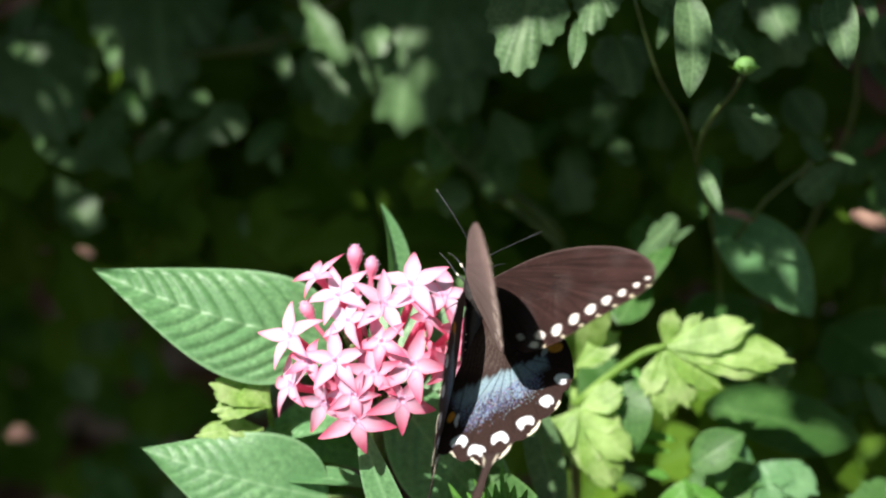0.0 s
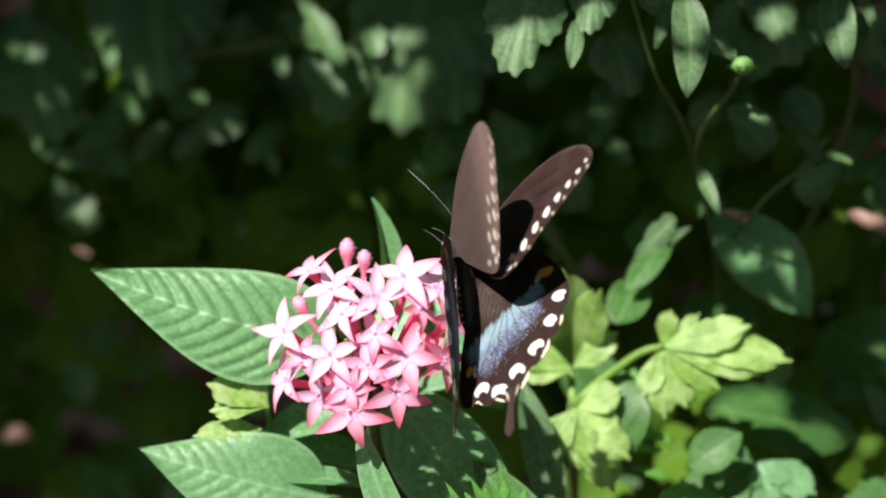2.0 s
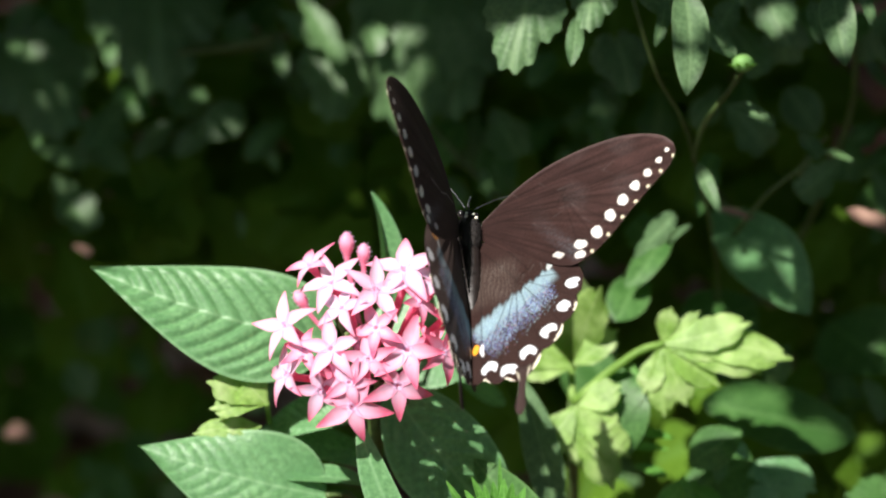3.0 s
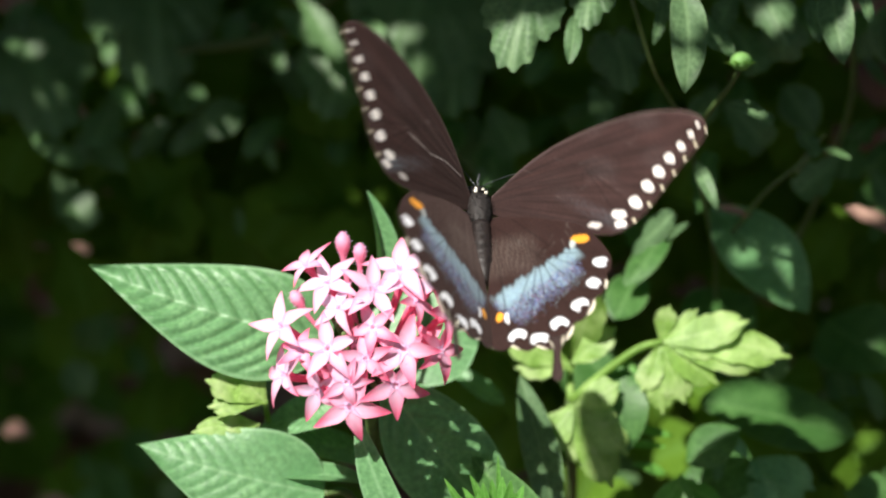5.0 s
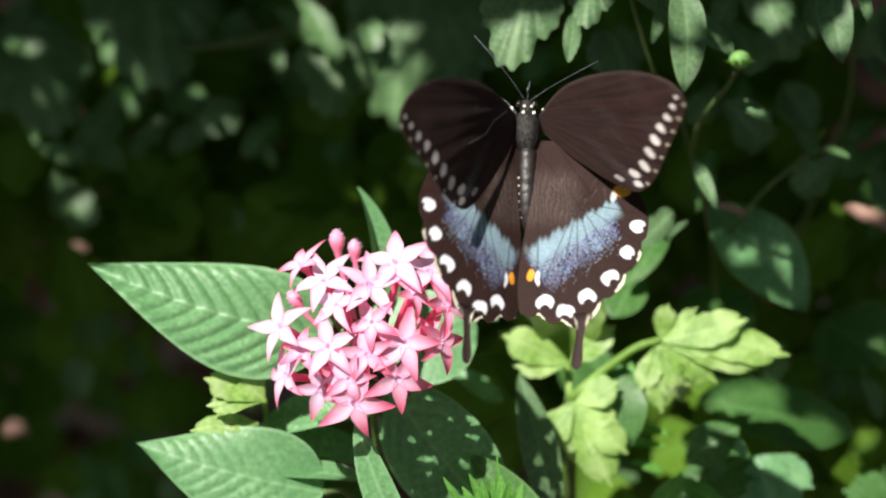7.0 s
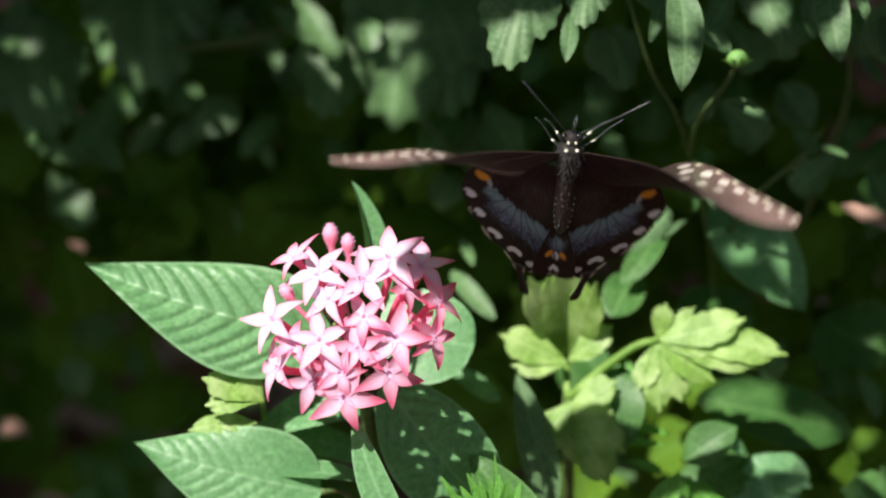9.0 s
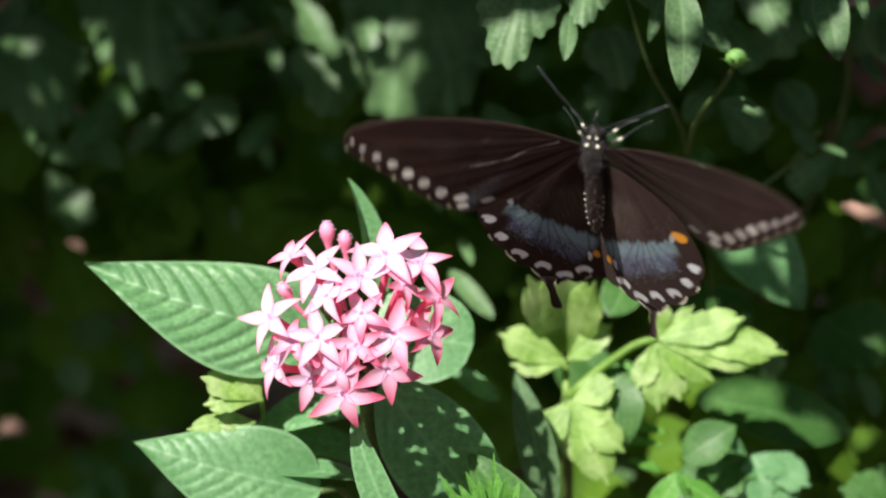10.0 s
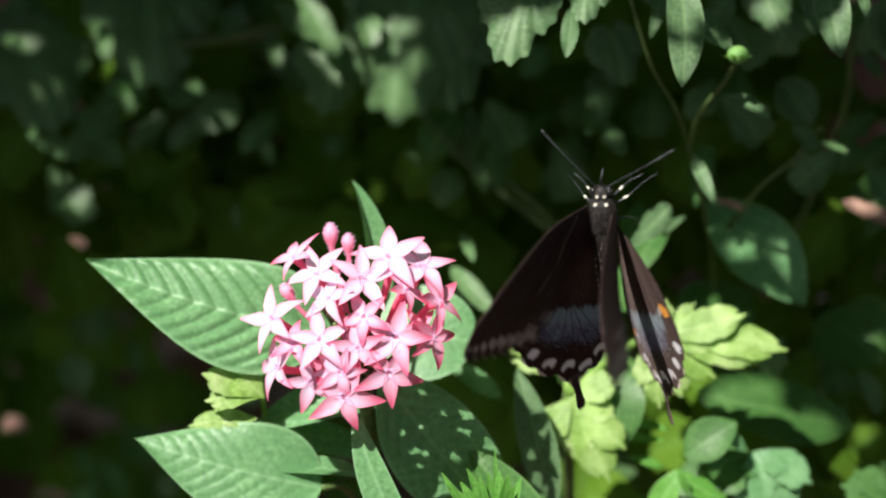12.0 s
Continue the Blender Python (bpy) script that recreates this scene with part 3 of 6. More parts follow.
# ---- foliage behind ----
def build_back():
    p = thing("broadleaf_shrub", Vector((0.1131, 0.2218, -0.0058)), "shaded shrub with broad dark green leaves", "shrub")
    stalk("stem", [(0.1131, 0.2218, -0.0058), (0.1034, 0.1520, 0.1648), (0.0829, 0.1252, 0.2604), (0.0615, 0.1250, 0.2926)], 0.003, 0.0015, STEM, p)
    up = NEAR + RISE * 0.5
    cut_leaf(p, 1330, 806, 0.074, ((1330, 910, 40), (1392, 836, 26), (1436, 858, 34), (1400, 915, 48)), PENTAS_LEAF, seed=30)
    cut_leaf(p, 1598, 900, 0.082, ((1486, 862, 34), (1510, 838, 30), (1560, 820, 30)), BROAD_LEAF, seed=31)
    for i, (b, t, h, kind) in enumerate((
        (plan(1250, 360, 0.096), plan(1430, 540, 0.090), 0.0094, "ovate"), ((0.0604, 0.0725, 0.3148), (0.0638, 0.0821, 0.3270), 0.0034, "mum"),
        (plan(1230, 702, 0.095), plan(1516, 752, 0.102), 0.0090, "ovate"), (plan(1208, 812, 0.066), plan(1300, 750, 0.064), 0.0052, "ovate"),
        ((0.0548, 0.0226, 0.2672), (0.0723, 0.0293, 0.2757), 0.0090, "mum"), ((0.0407, 0.0349, 0.2991), (0.0410, 0.0181, 0.2857), 0.0065, "ovate"),
        (plan(975, 915, 0.050), plan(916, 660, 0.046), 0.0044, "ovate"), ((0.0219, -0.0217, 0.2949), (0.0060, -0.0101, 0.3113), 0.0056, "lance"),
        ) + (
        ((0.0548, 0.0868, 0.2924), (0.0463, 0.0920, 0.2991), 0.0060, "mum"), ((0.0429, 0.0581, 0.3044), (0.0546, 0.0761, 0.3112), 0.0034, "lance"),
        (plan(796, 650, 0.075), plan(884, 704, 0.072), 0.0040, "toothed"), ((0.0402, 0.0531, 0.2980), (0.0477, 0.0685, 0.3014), 0.0050, "lance"),
        (plan(1270, 790, 0.066), plan(1258, 855, 0.066), 0.0016, "lance"), (plan(1262, 752, 0.066), plan(1318, 802, 0.066), 0.0026, "toothed"),
        ((0.0590, 0.0728, 0.2745), (0.0786, 0.0876, 0.2772), 0.0100, "ovate"), ((0.0972, 0.0918, 0.2663), (0.1116, 0.0769, 0.2636), 0.0120, "ovate"),
    )):
        # leaves 0 and 6 take paler skins in place of sky sheen and light
        leaf(p, kind, b, t, h, PENTAS_LEAF if i == 0 or kind == "toothed" else MUM_LEAF if i == 6 else BROAD_LEAF, face=up, arch=0.1, fold=0.14, seed=60 + i, veins=7, wave=0.1)
    for i, (x0, y0, x1, y1, w, half, kind) in enumerate((
        (1100, 752, 1184, 764, 0.070, 9, "lance"), (1096, 776, 1172, 782, 0.070, 8, "lance"), (1150, 915, 1200, 836, 0.062, 24, "lance"), (1290, 900, 1204, 848, 0.064, 22, "mum"),
        (1215, 880, 1196, 832, 0.060, 8, "lance"), (1106, 630, 1086, 760, 0.072, 26, "ovate"), (1170, 832, 1112, 812, 0.070, 10, "lance"), (985, 905, 945, 820, 0.050, 20, "lance"),
    )):
        leaf(p, kind, plan(x0, y0, w), plan(x1, y1, w - 0.002), half * PX * (0.6 + w) / 0.6, FRESH_LEAF, face=up, arch=0.08, fold=0.1, seed=180 + i, veins=5, wave=0.08)
    # a finely cut leaf that stands up beside the flower's stem
    cut = [(812, 858, 7), (826, 834, 7), (846, 850, 8), (864, 842, 8), (880, 838, 9), (898, 846, 9), (918, 852, 8), (876, 800, 4), (780, 842, 6), (796, 868, 7), (838, 868, 9), (906, 868, 9)]
    for k, (x, y, half) in enumerate(cut):
        leaf(p, "lance", plan(870 + (x - 860) * 0.4, 925, 0.004), plan(x, y, 0.002 - 0.001 * (k % 3)), half * PX * 1.25, FRESH_LEAF, face=up + ACROSS * (0.3 if k % 2 else -0.3), arch=0.05, fold=0.1, seed=200 + k, veins=3)
    q = thing("shaded_bush", Vector((-0.0441, 0.4050, -0.0961)), "dense shaded lobed foliage behind the flowers", "shrub")
    stalk("stem", [(-0.0441, 0.4050, -0.0961), (-0.0043, 0.2299, 0.1669), (-0.0358, 0.1951, 0.2849), (-0.0567, 0.1918, 0.3132)], 0.003, 0.0014, STEM, q)
    stalk("stem", [(-0.0043, 0.2299, 0.1669), (0.0298, 0.1280, 0.2640), (-0.0100, 0.1650, 0.2788)], 0.002, 0.0012, STEM, q)
    stalk("stem", [(-0.0699, 0.1682, 0.2991), (-0.0468, 0.1701, 0.3015), (-0.0246, 0.1626, 0.3245)], 0.0015, 0.0012, STEM, q)
    stalk("stem", [plan(735, 195, 0.140), plan(850, 318, 0.132), plan(985, 430, 0.120), plan(1010, 520, 0.13)], 0.0008, 0.0010, STEM, q)
    stalk("stem", [plan(305, 84, 0.165), plan(390, 74, 0.160), plan(480, 54, 0.150)], 0.0010, 0.0008, STEM, q)
    for i, (x0, y0, x1, y1, w, half, kind) in enumerate((
        (752, -60, 692, 212, 0.125, 118, "palm"), (810, -20, 792, 192, 0.130, 80, "palm"), (600, 70, 572, 198, 0.138, 70, "palm"), (512, -30, 592, 96, 0.130, 26, "mum"),
        (482, 55, 493, 126, 0.150, 20, "toothed"), (262, -50, 268, 152, 0.165, 112, "palm"), (30, 60, 96, 228, 0.165, 100, "palm"), (178, 52, 184, 114, 0.155, 22, "toothed"),
        (150, 250, 212, 296, 0.160, 26, "ovate"), (84, 300, 148, 392, 0.160, 42, "mum"), (322, 142, 356, 172, 0.155, 18, "toothed"), (466, 250, 478, 294, 0.160, 18, "toothed"),
        (412, 362, 417, 408, 0.160, 15, "toothed"), (54, 222, 56, 258, 0.150, 12, "toothed"), (4, 52, 22, 94, 0.150, 22, "toothed"), (46, 248, 136, 280, 0.160, 22, "mum"),
        (200, 170, 150, 250, 0.165, 40, "mum"), (300, 130, 320, 190, 0.168, 36, "mum"), (420, 10, 400, 60, 0.160, 30, "mum"), (640, 10, 655, 80, 0.122, 26, "mum"),
        (842, 290, 856, 342, 0.120, 17, "toothed"), (796, 478, 872, 556, 0.090, 28, "toothed"), (812, 418, 834, 462, 0.090, 16, "toothed"), (1036, 146, 1062, 212, 0.110, 24, "mum"),
        (1064, 220, 1098, 272, 0.105, 22, "mum"), (1524, 96, 1560, 140, 0.110, 20, "toothed"), (1436, 256, 1494, 268, 0.085, 11, "toothed"), (716, 268, 744, 296, 0.130, 12, "toothed"),
        (860, 180, 905, 262, 0.130, 44, "mum"), (480, 10, 560, 60, 0.140, 30, "mum"),
    )):
        size = half * PX * (0.6 + w) / 0.6
        leaf(q, kind, plan(x0, y0, w + 0.006), plan(x1, y1, w - 0.003), size, BUSH_LEAF, face=up, arch=0.1, fold=0.12, seed=90 + i, veins=5, sweep=0.5)
    for i, (x0, y0, x1, y1, w, half, host) in enumerate((
        (1486, 362, 1592, 400, 0.100, 25, p), (1262, 360, 1322, 372, 0.088, 12, p), (224, 180, 278, 188, 0.190, 24, q), (108, 190, 146, 200, 0.190, 20, q), (226, 236, 254, 238, 0.190, 12, q),
        (112, 436, 150, 440, 0.200, 17, q), (-6, 756, 46, 762, 0.240, 26, q), (408, 46, 446, 42, 0.180, 10, q), (48, 432, 100, 436, 0.210, 8, q), (176, 330, 190, 348, 0.190, 9, q), (60, 880, 120, 884, 0.240, 14, q), (715, 350, 760, 366, 0.200, 22, q),
    )):
        b, t, h = plan(x0, y0, w), plan(x1, y1, w - 0.003), half * PX * (0.6 + w) / 0.6
        leaf(host, "toothed", b, t, h, CHIP, face=up, arch=0.15, fold=0.3, seed=140 + i, veins=5, name="withered_leaf", label="withered pinkish-brown leaf")
    # single shaded leaves before the crowd
    rnd = random.Random(77)
    for host, (u0, u1, v0, v1, w0, w1), count in (
        (p, (0.065, 0.125, 0.012, 0.07, 0.09, 0.13), 24), (q, (0.0, 0.06, 0.005, 0.06, 0.14, 0.18), 16),
        (q, (-0.12, -0.02, 0.03, 0.075, 0.17, 0.21), 26), (p, (0.03, 0.12, -0.07, -0.022, 0.115, 0.15), 24), (q, (-0.12, -0.04, -0.07, 0.0, 0.22, 0.28), 10),
    ):
        for k in range(count):
            b = spot(rnd.uniform(u0, u1), rnd.uniform(v0, v1), rnd.uniform(w0, w1))
            a = rnd.uniform(-2.6, -0.5)
            d = (ACROSS * math.cos(a) + RISE * math.sin(a) + NEAR * rnd.uniform(0.0, 0.4)).normalized()
            ln = rnd.uniform(0.009, 0.018)
            face = NEAR + RISE * rnd.uniform(0.0, 0.9) + ACROSS * rnd.uniform(-0.5, 0.5)
            leaf(host, rnd.choice(("mum", "mum", "toothed", "ovate")), b, b + d * ln, ln * rnd.uniform(0.34, 0.46), rnd.choice((BUSH_LEAF, BROAD_LEAF)), face=face, arch=0.12, fold=0.15, seed=300 + k, veins=5, sweep=0.5, res=(20, 9))
    # the crowd of leaves further back, uneven, with gaps down to the soil
    rnd = random.Random(21)
    for host, (u0, u1, v0, v1, w0, w1), count, tall in (
        (q, (-0.17, 0.03, -0.01, 0.12, 0.18, 0.34), 520, 0.024),
        (q, (-0.03, 0.10, 0.0, 0.12, 0.16, 0.32), 150, 0.022),
        (q, (-0.19, -0.02, -0.12, 0.0, 0.28, 0.42), 80, 0.022),
        (p, (0.05, 0.19, -0.11, 0.12, 0.13, 0.30), 250, 0.022),
        (p, (0.03, 0.13, -0.11, -0.03, 0.09, 0.16), 80, 0.016),
        (q, (-0.30, -0.08, -0.17, -0.02, 0.34, 0.50), 80, 0.030),
        (q, (-0.005, 0.05, -0.09, -0.005, 0.15, 0.26), 70, 0.022),
    ):
        verts, faces, vein = [], [], []
        o = origin_of(host)
        made = 0
        while made < count:
            b = spot(rnd.uniform(u0, u1), rnd.uniform(v0, v1), rnd.uniform(w0, w1))
            if b.z < 0.03 or noise.noise(b * 14) < (0.05 if v1 < 0.01 or u0 > 0 else -0.12):
                made += 0.2
                continue
            depth = -(b - CENTRE).dot(NEAR)
            cross = b + SUN_WAY * (depth / SUN_WAY.dot(NEAR)) - CENTRE
            if host is p and shaded(cross.dot(ACROSS), cross.dot(RISE)) < 0.002 and rnd.random() < 0.85:
                made += 0.2
                continue
            a = rnd.uniform(0, 6.28)
            d = (ACROSS * math.cos(a) + RISE * math.sin(a) * 0.8 - Vector((0, 0, 0.35)) + NEAR * rnd.uniform(-0.2, 0.5)).normalized()
            ln = tall * rnd.uniform(0.7, 1.4)
            face = (NEAR * 0.6 + Vector((0, 0, 0.8)) + Vector((rnd.uniform(-.5, .5), rnd.uniform(-.5, .5), rnd.uniform(-.3, .3)))).normalized()
            v, f, ve = leaf_mesh("mum", b - o, b - o + d * ln, ln * 0.42, face, arch=0.12, fold=0.15, veins=0, sweep=0.5, seed=made, res=(18, 7), start=len(verts))
            verts += v
            faces += f
            vein += ve
            made += 1
        ob = mesh_object("foliage", verts, faces, BACK_LEAF, host, "dense shaded green leaves", {"vein": vein})
        tagged(ob, kind="stuff")


def build_fallen():
    rnd = random.Random(31)
    for k, (x, y) in enumerate(FALLEN):
        a = rnd.uniform(0, 6.28)
        d = Vector((math.cos(a), math.sin(a), 0.2))
        ln = rnd.uniform(0.010, 0.015)
        c = Vector((x, y, soil_height(x, y) + 0.006))
        v, f, ve = leaf_mesh("ovate", -d * ln, d * ln, ln * 0.75, Vector((0.1, -0.4, 1)), arch=0.15, fold=0.2, veins=6, relief=0.0008, seed=k)
        ob = mesh_object("fallen_leaf", v, f, CHIP, None, "", {"vein": ve})
        ob.location = c
        tagged(ob, "curled pale brown dead leaf on the soil", "dead leaf", "fallen leaves on the soil")


# ---- unseen tree added to shade the ground behind ----
# chinks between its leaves: across, up and radius on the slanted plane through the flowers
CHINKS = [
    (0.002, 0.069, 0.0050), (0.045, -0.005, 0.0070), (0.035, 0.025, 0.0070),
    (0.067, -0.002, 0.0050), (0.033, 0.009, 0.0040), (0.027, 0.005, 0.0040), (0.053, 0.037, 0.0025), (0.043, 0.036, 0.0030),
]
# sun flecks on the leaves behind: a place on the plan, its depth, and the fleck's radius in millimetres
LEFT_FLECKS = [
    (15, 75, 0.150, 2.2), (182, 84, 0.155, 3.0), (184, 102, 0.155, 2.2), (492, 102, 0.150, 2.6), (346, 156, 0.155, 2.4), (334, 149, 0.155, 1.4),
    (55, 241, 0.150, 1.8), (476, 272, 0.160, 1.7), (146, 368, 0.160, 3.0), (132, 376, 0.160, 1.8), (416, 387, 0.160, 1.7), (250, 183, 0.190, 3.2),
    (128, 194, 0.190, 2.4), (240, 237, 0.190, 1.6), (130, 438, 0.200, 2.6), (20, 758, 0.240, 3.2), (430, 44, 0.180, 1.6), (60, 260, 0.160, 1.2),
]
TOP_FLECKS = [
    (576, 74, 0.130, 3.2), (588, 86, 0.130, 2.4), (548, 32, 0.130, 3.6), (530, 10, 0.130, 3.4), (562, 52, 0.130, 2.6), (690, 162, 0.125, 3.8),
    (702, 184, 0.125, 3.4), (670, 166, 0.125, 2.4), (642, 190, 0.125, 1.6), (662, 70, 0.122, 2.6), (648, 40, 0.122, 1.8), (668, 22, 0.122, 1.6),
    (692, 52, 0.125, 1.4), (720, 46, 0.125, 1.4), (736, 112, 0.125, 1.8), (722, 132, 0.125, 1.5), (660, 106, 0.125, 1.4), (852, 316, 0.120, 2.0),
    (730, 282, 0.130, 1.2), (1052, 178, 0.110, 1.6), (1084, 242, 0.105, 1.5), (1545, 118, 0.110, 1.6), (1464, 261, 0.085, 1.6), (740, 358, 0.200, 1.4),
]
MUM_FLECKS = [
    (886, 62, 0.030, 5.0), (866, 50, 0.030, 3.0), (902, 88, 0.029, 4.0), (868, 84, 0.029, 3.6), (944, 68, 0.029, 3.0), (910, 34, 0.031, 2.6), (1004, 64, 0.028, 4.4), (1030, 10, 0.032, 4.4),
    (1188, 12, 0.023, 3.2), (1206, 22, 0.023, 2.2), (1204, 118, 0.020, 2.8), (1216, 108, 0.020, 2.2), (1194, 106, 0.020, 2.0), (1208, 138, 0.020, 2.0),
    (1298, 104, 0.035, 3.2), (1250, 74, 0.036, 1.6), (1482, 60, 0.028, 3.0), (1486, 80, 0.028, 2.2), (1494, 34, 0.028, 2.2), (1522, 14, 0.032, 2.4),
    (1364, 28, 0.075, 4.0), (1356, 8, 0.075, 4.0), (1152, 54, 0.032, 1.5), (1330, 112, 0.040, 1.6), (1340, 200, 0.045, 1.5), (1236, 300, 0.050, 2.4),
    (1246, 328, 0.050, 2.4), (1258, 352, 0.050, 2.0),
]
SHRUB_FLECKS = [
    (1140, 424, 0.068, 2.6), (1168, 384, 0.068, 2.6), (1194, 404, 0.064, 2.2), (852, 530, 0.090, 2.8), (824, 444, 0.090, 2.0), (1536, 380, 0.100, 2.8),
    (1314, 452, 0.092, 2.4), (1410, 484, 0.090, 2.0), (1404, 466, 0.090, 1.6),
    (1288, 706, 0.096, 4.2), (1324, 694, 0.097, 3.8), (1356, 692, 0.098, 2.8), (1276, 736, 0.096, 2.4), (1300, 786, 0.053, 2.6),
]


def chink(x, y, w, r):
    """The chink in the added tree's leaves, on the flowers' plane, through which the sun falls on that place."""
    c = plan(x, y, w) + SUN_WAY * (w / SUN_WAY.dot(NEAR)) - CENTRE
    return c.dot(ACROSS), c.dot(RISE), r * 0.001


CHINKS += [chink(*q) for q in LEFT_FLECKS + TOP_FLECKS + MUM_FLECKS + SHRUB_FLECKS]
FALLEN = [(-0.1325, 0.5447), (-0.1615, 0.5425), (0.1767, 0.4629), (-0.0045, 0.4746), (-0.1254, 0.6145), (-0.1162, 0.3771), (-0.1022, 0.3980), (-0.1513, 0.3534)]


def shaded(u, v):
    """How far inside the added tree's shade the light lies that crosses the flowers' plane here (below zero: in the
    sun).
    """
    edge = 0.008 * noise.noise(Vector((u * 45, v * 45, 7)))
    gap = 9.0
    for right, top in ((0.012, 0.076), (0.053, 0.036), (0.066, 0.020), (0.115, 0.010)):
        gap = min(gap, max(-0.16 - u, u - right - edge, -0.16 - v, v - top - edge))
    for x, y, r in CHINKS:
        gap = min(gap, math.hypot(u - x, v - y) - r)
    return gap

def build_unseen_tree():
    rnd = random.Random(8)
    t = thing("unseen_shade_tree", Vector((-1.6, 0.9, 0)), "unseen tree added so that its leafy boughs shade the bed", "tree")
    o = origin_of(t)
    stalk("trunk", [(-1.6, 0.9, 0), (-1.55, 0.85, 0.8), (-1.4, 0.7, 1.6), (-1.2, 0.5, 2.3)], 0.11, 0.06, BARK, t, 14, sides=14)
    for e in ((0.25, 0.4, 0.95), (-0.35, 0.25, 0.9), (-0.12, 0.1, 0.78), (0.1, 0.7, 1.1)):
        stalk("limb", [(-1.4, 0.7, 1.6), (-0.9, 0.6, 1.6), e], 0.035, 0.003, BARK, t, 12)
    verts, faces, vein = [], [], []
    count = tries = 0
    while count < 22000 and tries < 150000:
        tries += 1
        if count < 5200:
            u, v = rnd.uniform(-0.52, 0.32), rnd.uniform(-0.28, 0.62)
        else:
            # twigs of small leaves that close the crown round its chinks and along its rim
            u, v = rnd.uniform(-0.30, 0.12), rnd.uniform(-0.06, 0.26)
        free = shaded(u, v)
        if free <= 0.0012 or (count >= 5200 and free > 0.016):
            continue
        ln = min(rnd.uniform(0.03, 0.05), free * 1.75)
        # a leaf above the bed whose shadow crosses the flowers' plane here
        high = rnd.uniform(0.16, 0.42) if v > 0.0 else rnd.uniform(0.95, 1.25)
        c = CENTRE + ACROSS * u + RISE * v + SUN_WAY * high
        near, up, side = (c - CENTRE).dot(NEAR), abs((c - CENTRE).dot(RISE)), abs((c - CENTRE).dot(ACROSS))
        # leave the air before the flowers free
        if near < 0.75 and up < 0.10 * (0.6 - near) + 0.05 and side < 0.17 * abs(0.6 - near) + 0.05:
            continue
        a = rnd.uniform(0, 6.28)
        d = Vector((math.cos(a), math.sin(a), rnd.uniform(-0.4, 0.2))).normalized()
        face = Vector((rnd.uniform(-.5, .5), rnd.uniform(-.5, .5), 1))
        vv, f, ve = leaf_mesh("ovate", c - o - d * ln * 0.5, c - o + d * ln * 0.5, ln * 0.36, face, veins=0, seed=count, res=(5, 3), start=len(verts))
        verts += vv
        faces += f
        vein += ve
        count += 1
    # a wide unseen crown added all round, which shuts out most of the sky
    count = 0
    while count < 3000:
        d = Vector((rnd.gauss(0, 1), rnd.gauss(0, 1), abs(rnd.gauss(0, 1)) + 0.05)).normalized()
        c = Vector((0, 0.1, 0.2)) + d * rnd.uniform(2.0, 2.8)
        off = (c - CENTRE) - SUN_WAY * (c - CENTRE).dot(SUN_WAY)
        if off.length < 0.42:
            continue
        a = rnd.uniform(0, 6.28)
        g = Vector((math.cos(a), math.sin(a), rnd.uniform(-0.5, 0.1))).normalized()
        ln = rnd.uniform(0.16, 0.30)
        vv, f, ve = leaf_mesh("ovate", c - o, c - o + g * ln, ln * 0.28, -d + Vector((rnd.uniform(-.5, .5), rnd.uniform(-.5, .5), rnd.uniform(-.5, .5))), veins=0, seed=count, res=(7, 5), start=len(verts))
        verts += vv
        faces += f
        vein += ve
        count += 1
    tagged(mesh_object("crown", verts, faces, BACK_LEAF, t, "", {"vein": vein}), kind="stuff")


def build_unseen_foliage():
    """Unseen foliage added above and beside the flowers: it leaves the sun's chinks free and keeps the sky's light off
    the leaves behind.
    """
    rnd = random.Random(63)
    host = bpy.data.objects["shaded_bush"]
    o = origin_of(host)
    verts, faces, vein = [], [], []
    for place, count in (("over", 700), ("left", 140), ("right", 420)):
        made = tries = 0
        while made < count and tries < 12000:
            tries += 1
            w = rnd.uniform(0.03, 0.36)
            ln = rnd.uniform(0.022, 0.042)
            high, wide = 0.0882 * (0.6 + w) + ln * 0.9, 0.1567 * (0.6 + w) + ln * 0.9
            if place == "over":
                u, v = rnd.uniform(-0.30, 0.28), high + rnd.uniform(0.0, 0.16)
            else:
                u, v = (wide + rnd.uniform(0.0, 0.12)) * (-1 if place == "left" else 1), rnd.uniform(-0.12, 0.20)
            c = spot(u, v, w)
            if c.z < 0.04:
                continue
            cross = c + SUN_WAY * (w / SUN_WAY.dot(NEAR)) - CENTRE
            if shaded(cross.dot(ACROSS), cross.dot(RISE)) < ln * 0.55:
                continue
            a = rnd.uniform(0, 6.28)
            d = (ACROSS * math.cos(a) + RISE * math.sin(a) + NEAR * rnd.uniform(-0.4, 0.4)).normalized()
            face = Vector((rnd.uniform(-.5, .5), rnd.uniform(-.7, .2), 1))
            vv, f, ve = leaf_mesh("mum", c - o - d * ln * 0.5, c - o + d * ln * 0.5, ln * 0.42, face, veins=0, sweep=0.5, seed=made, res=(14, 7), start=len(verts))
            verts += vv
            faces += f
            vein += ve
            made += 1
    tagged(mesh_object("foliage", verts, faces, BACK_LEAF, host, "dense shaded green leaves", {"vein": vein}), kind="stuff")


# ---- swallowtail butterfly ----
MM = 0.001
FORE_SPOTS = [(40.5, 18.9, 0.55), (39.4, 16.4, 0.75), (37.6, 13.5, 1.0), (35.6, 10.5, 1.2), (33.7, 7.2, 1.35), (31.8, 3.7, 1.4), (29.7, -0.1, 1.45)]
HIND_SPOTS = [(20.2, -18.0), (18.2, -23.7), (14.8, -29.1), (10.2, -33.1), (5.9, -36.3), (1.8, -34.3)]
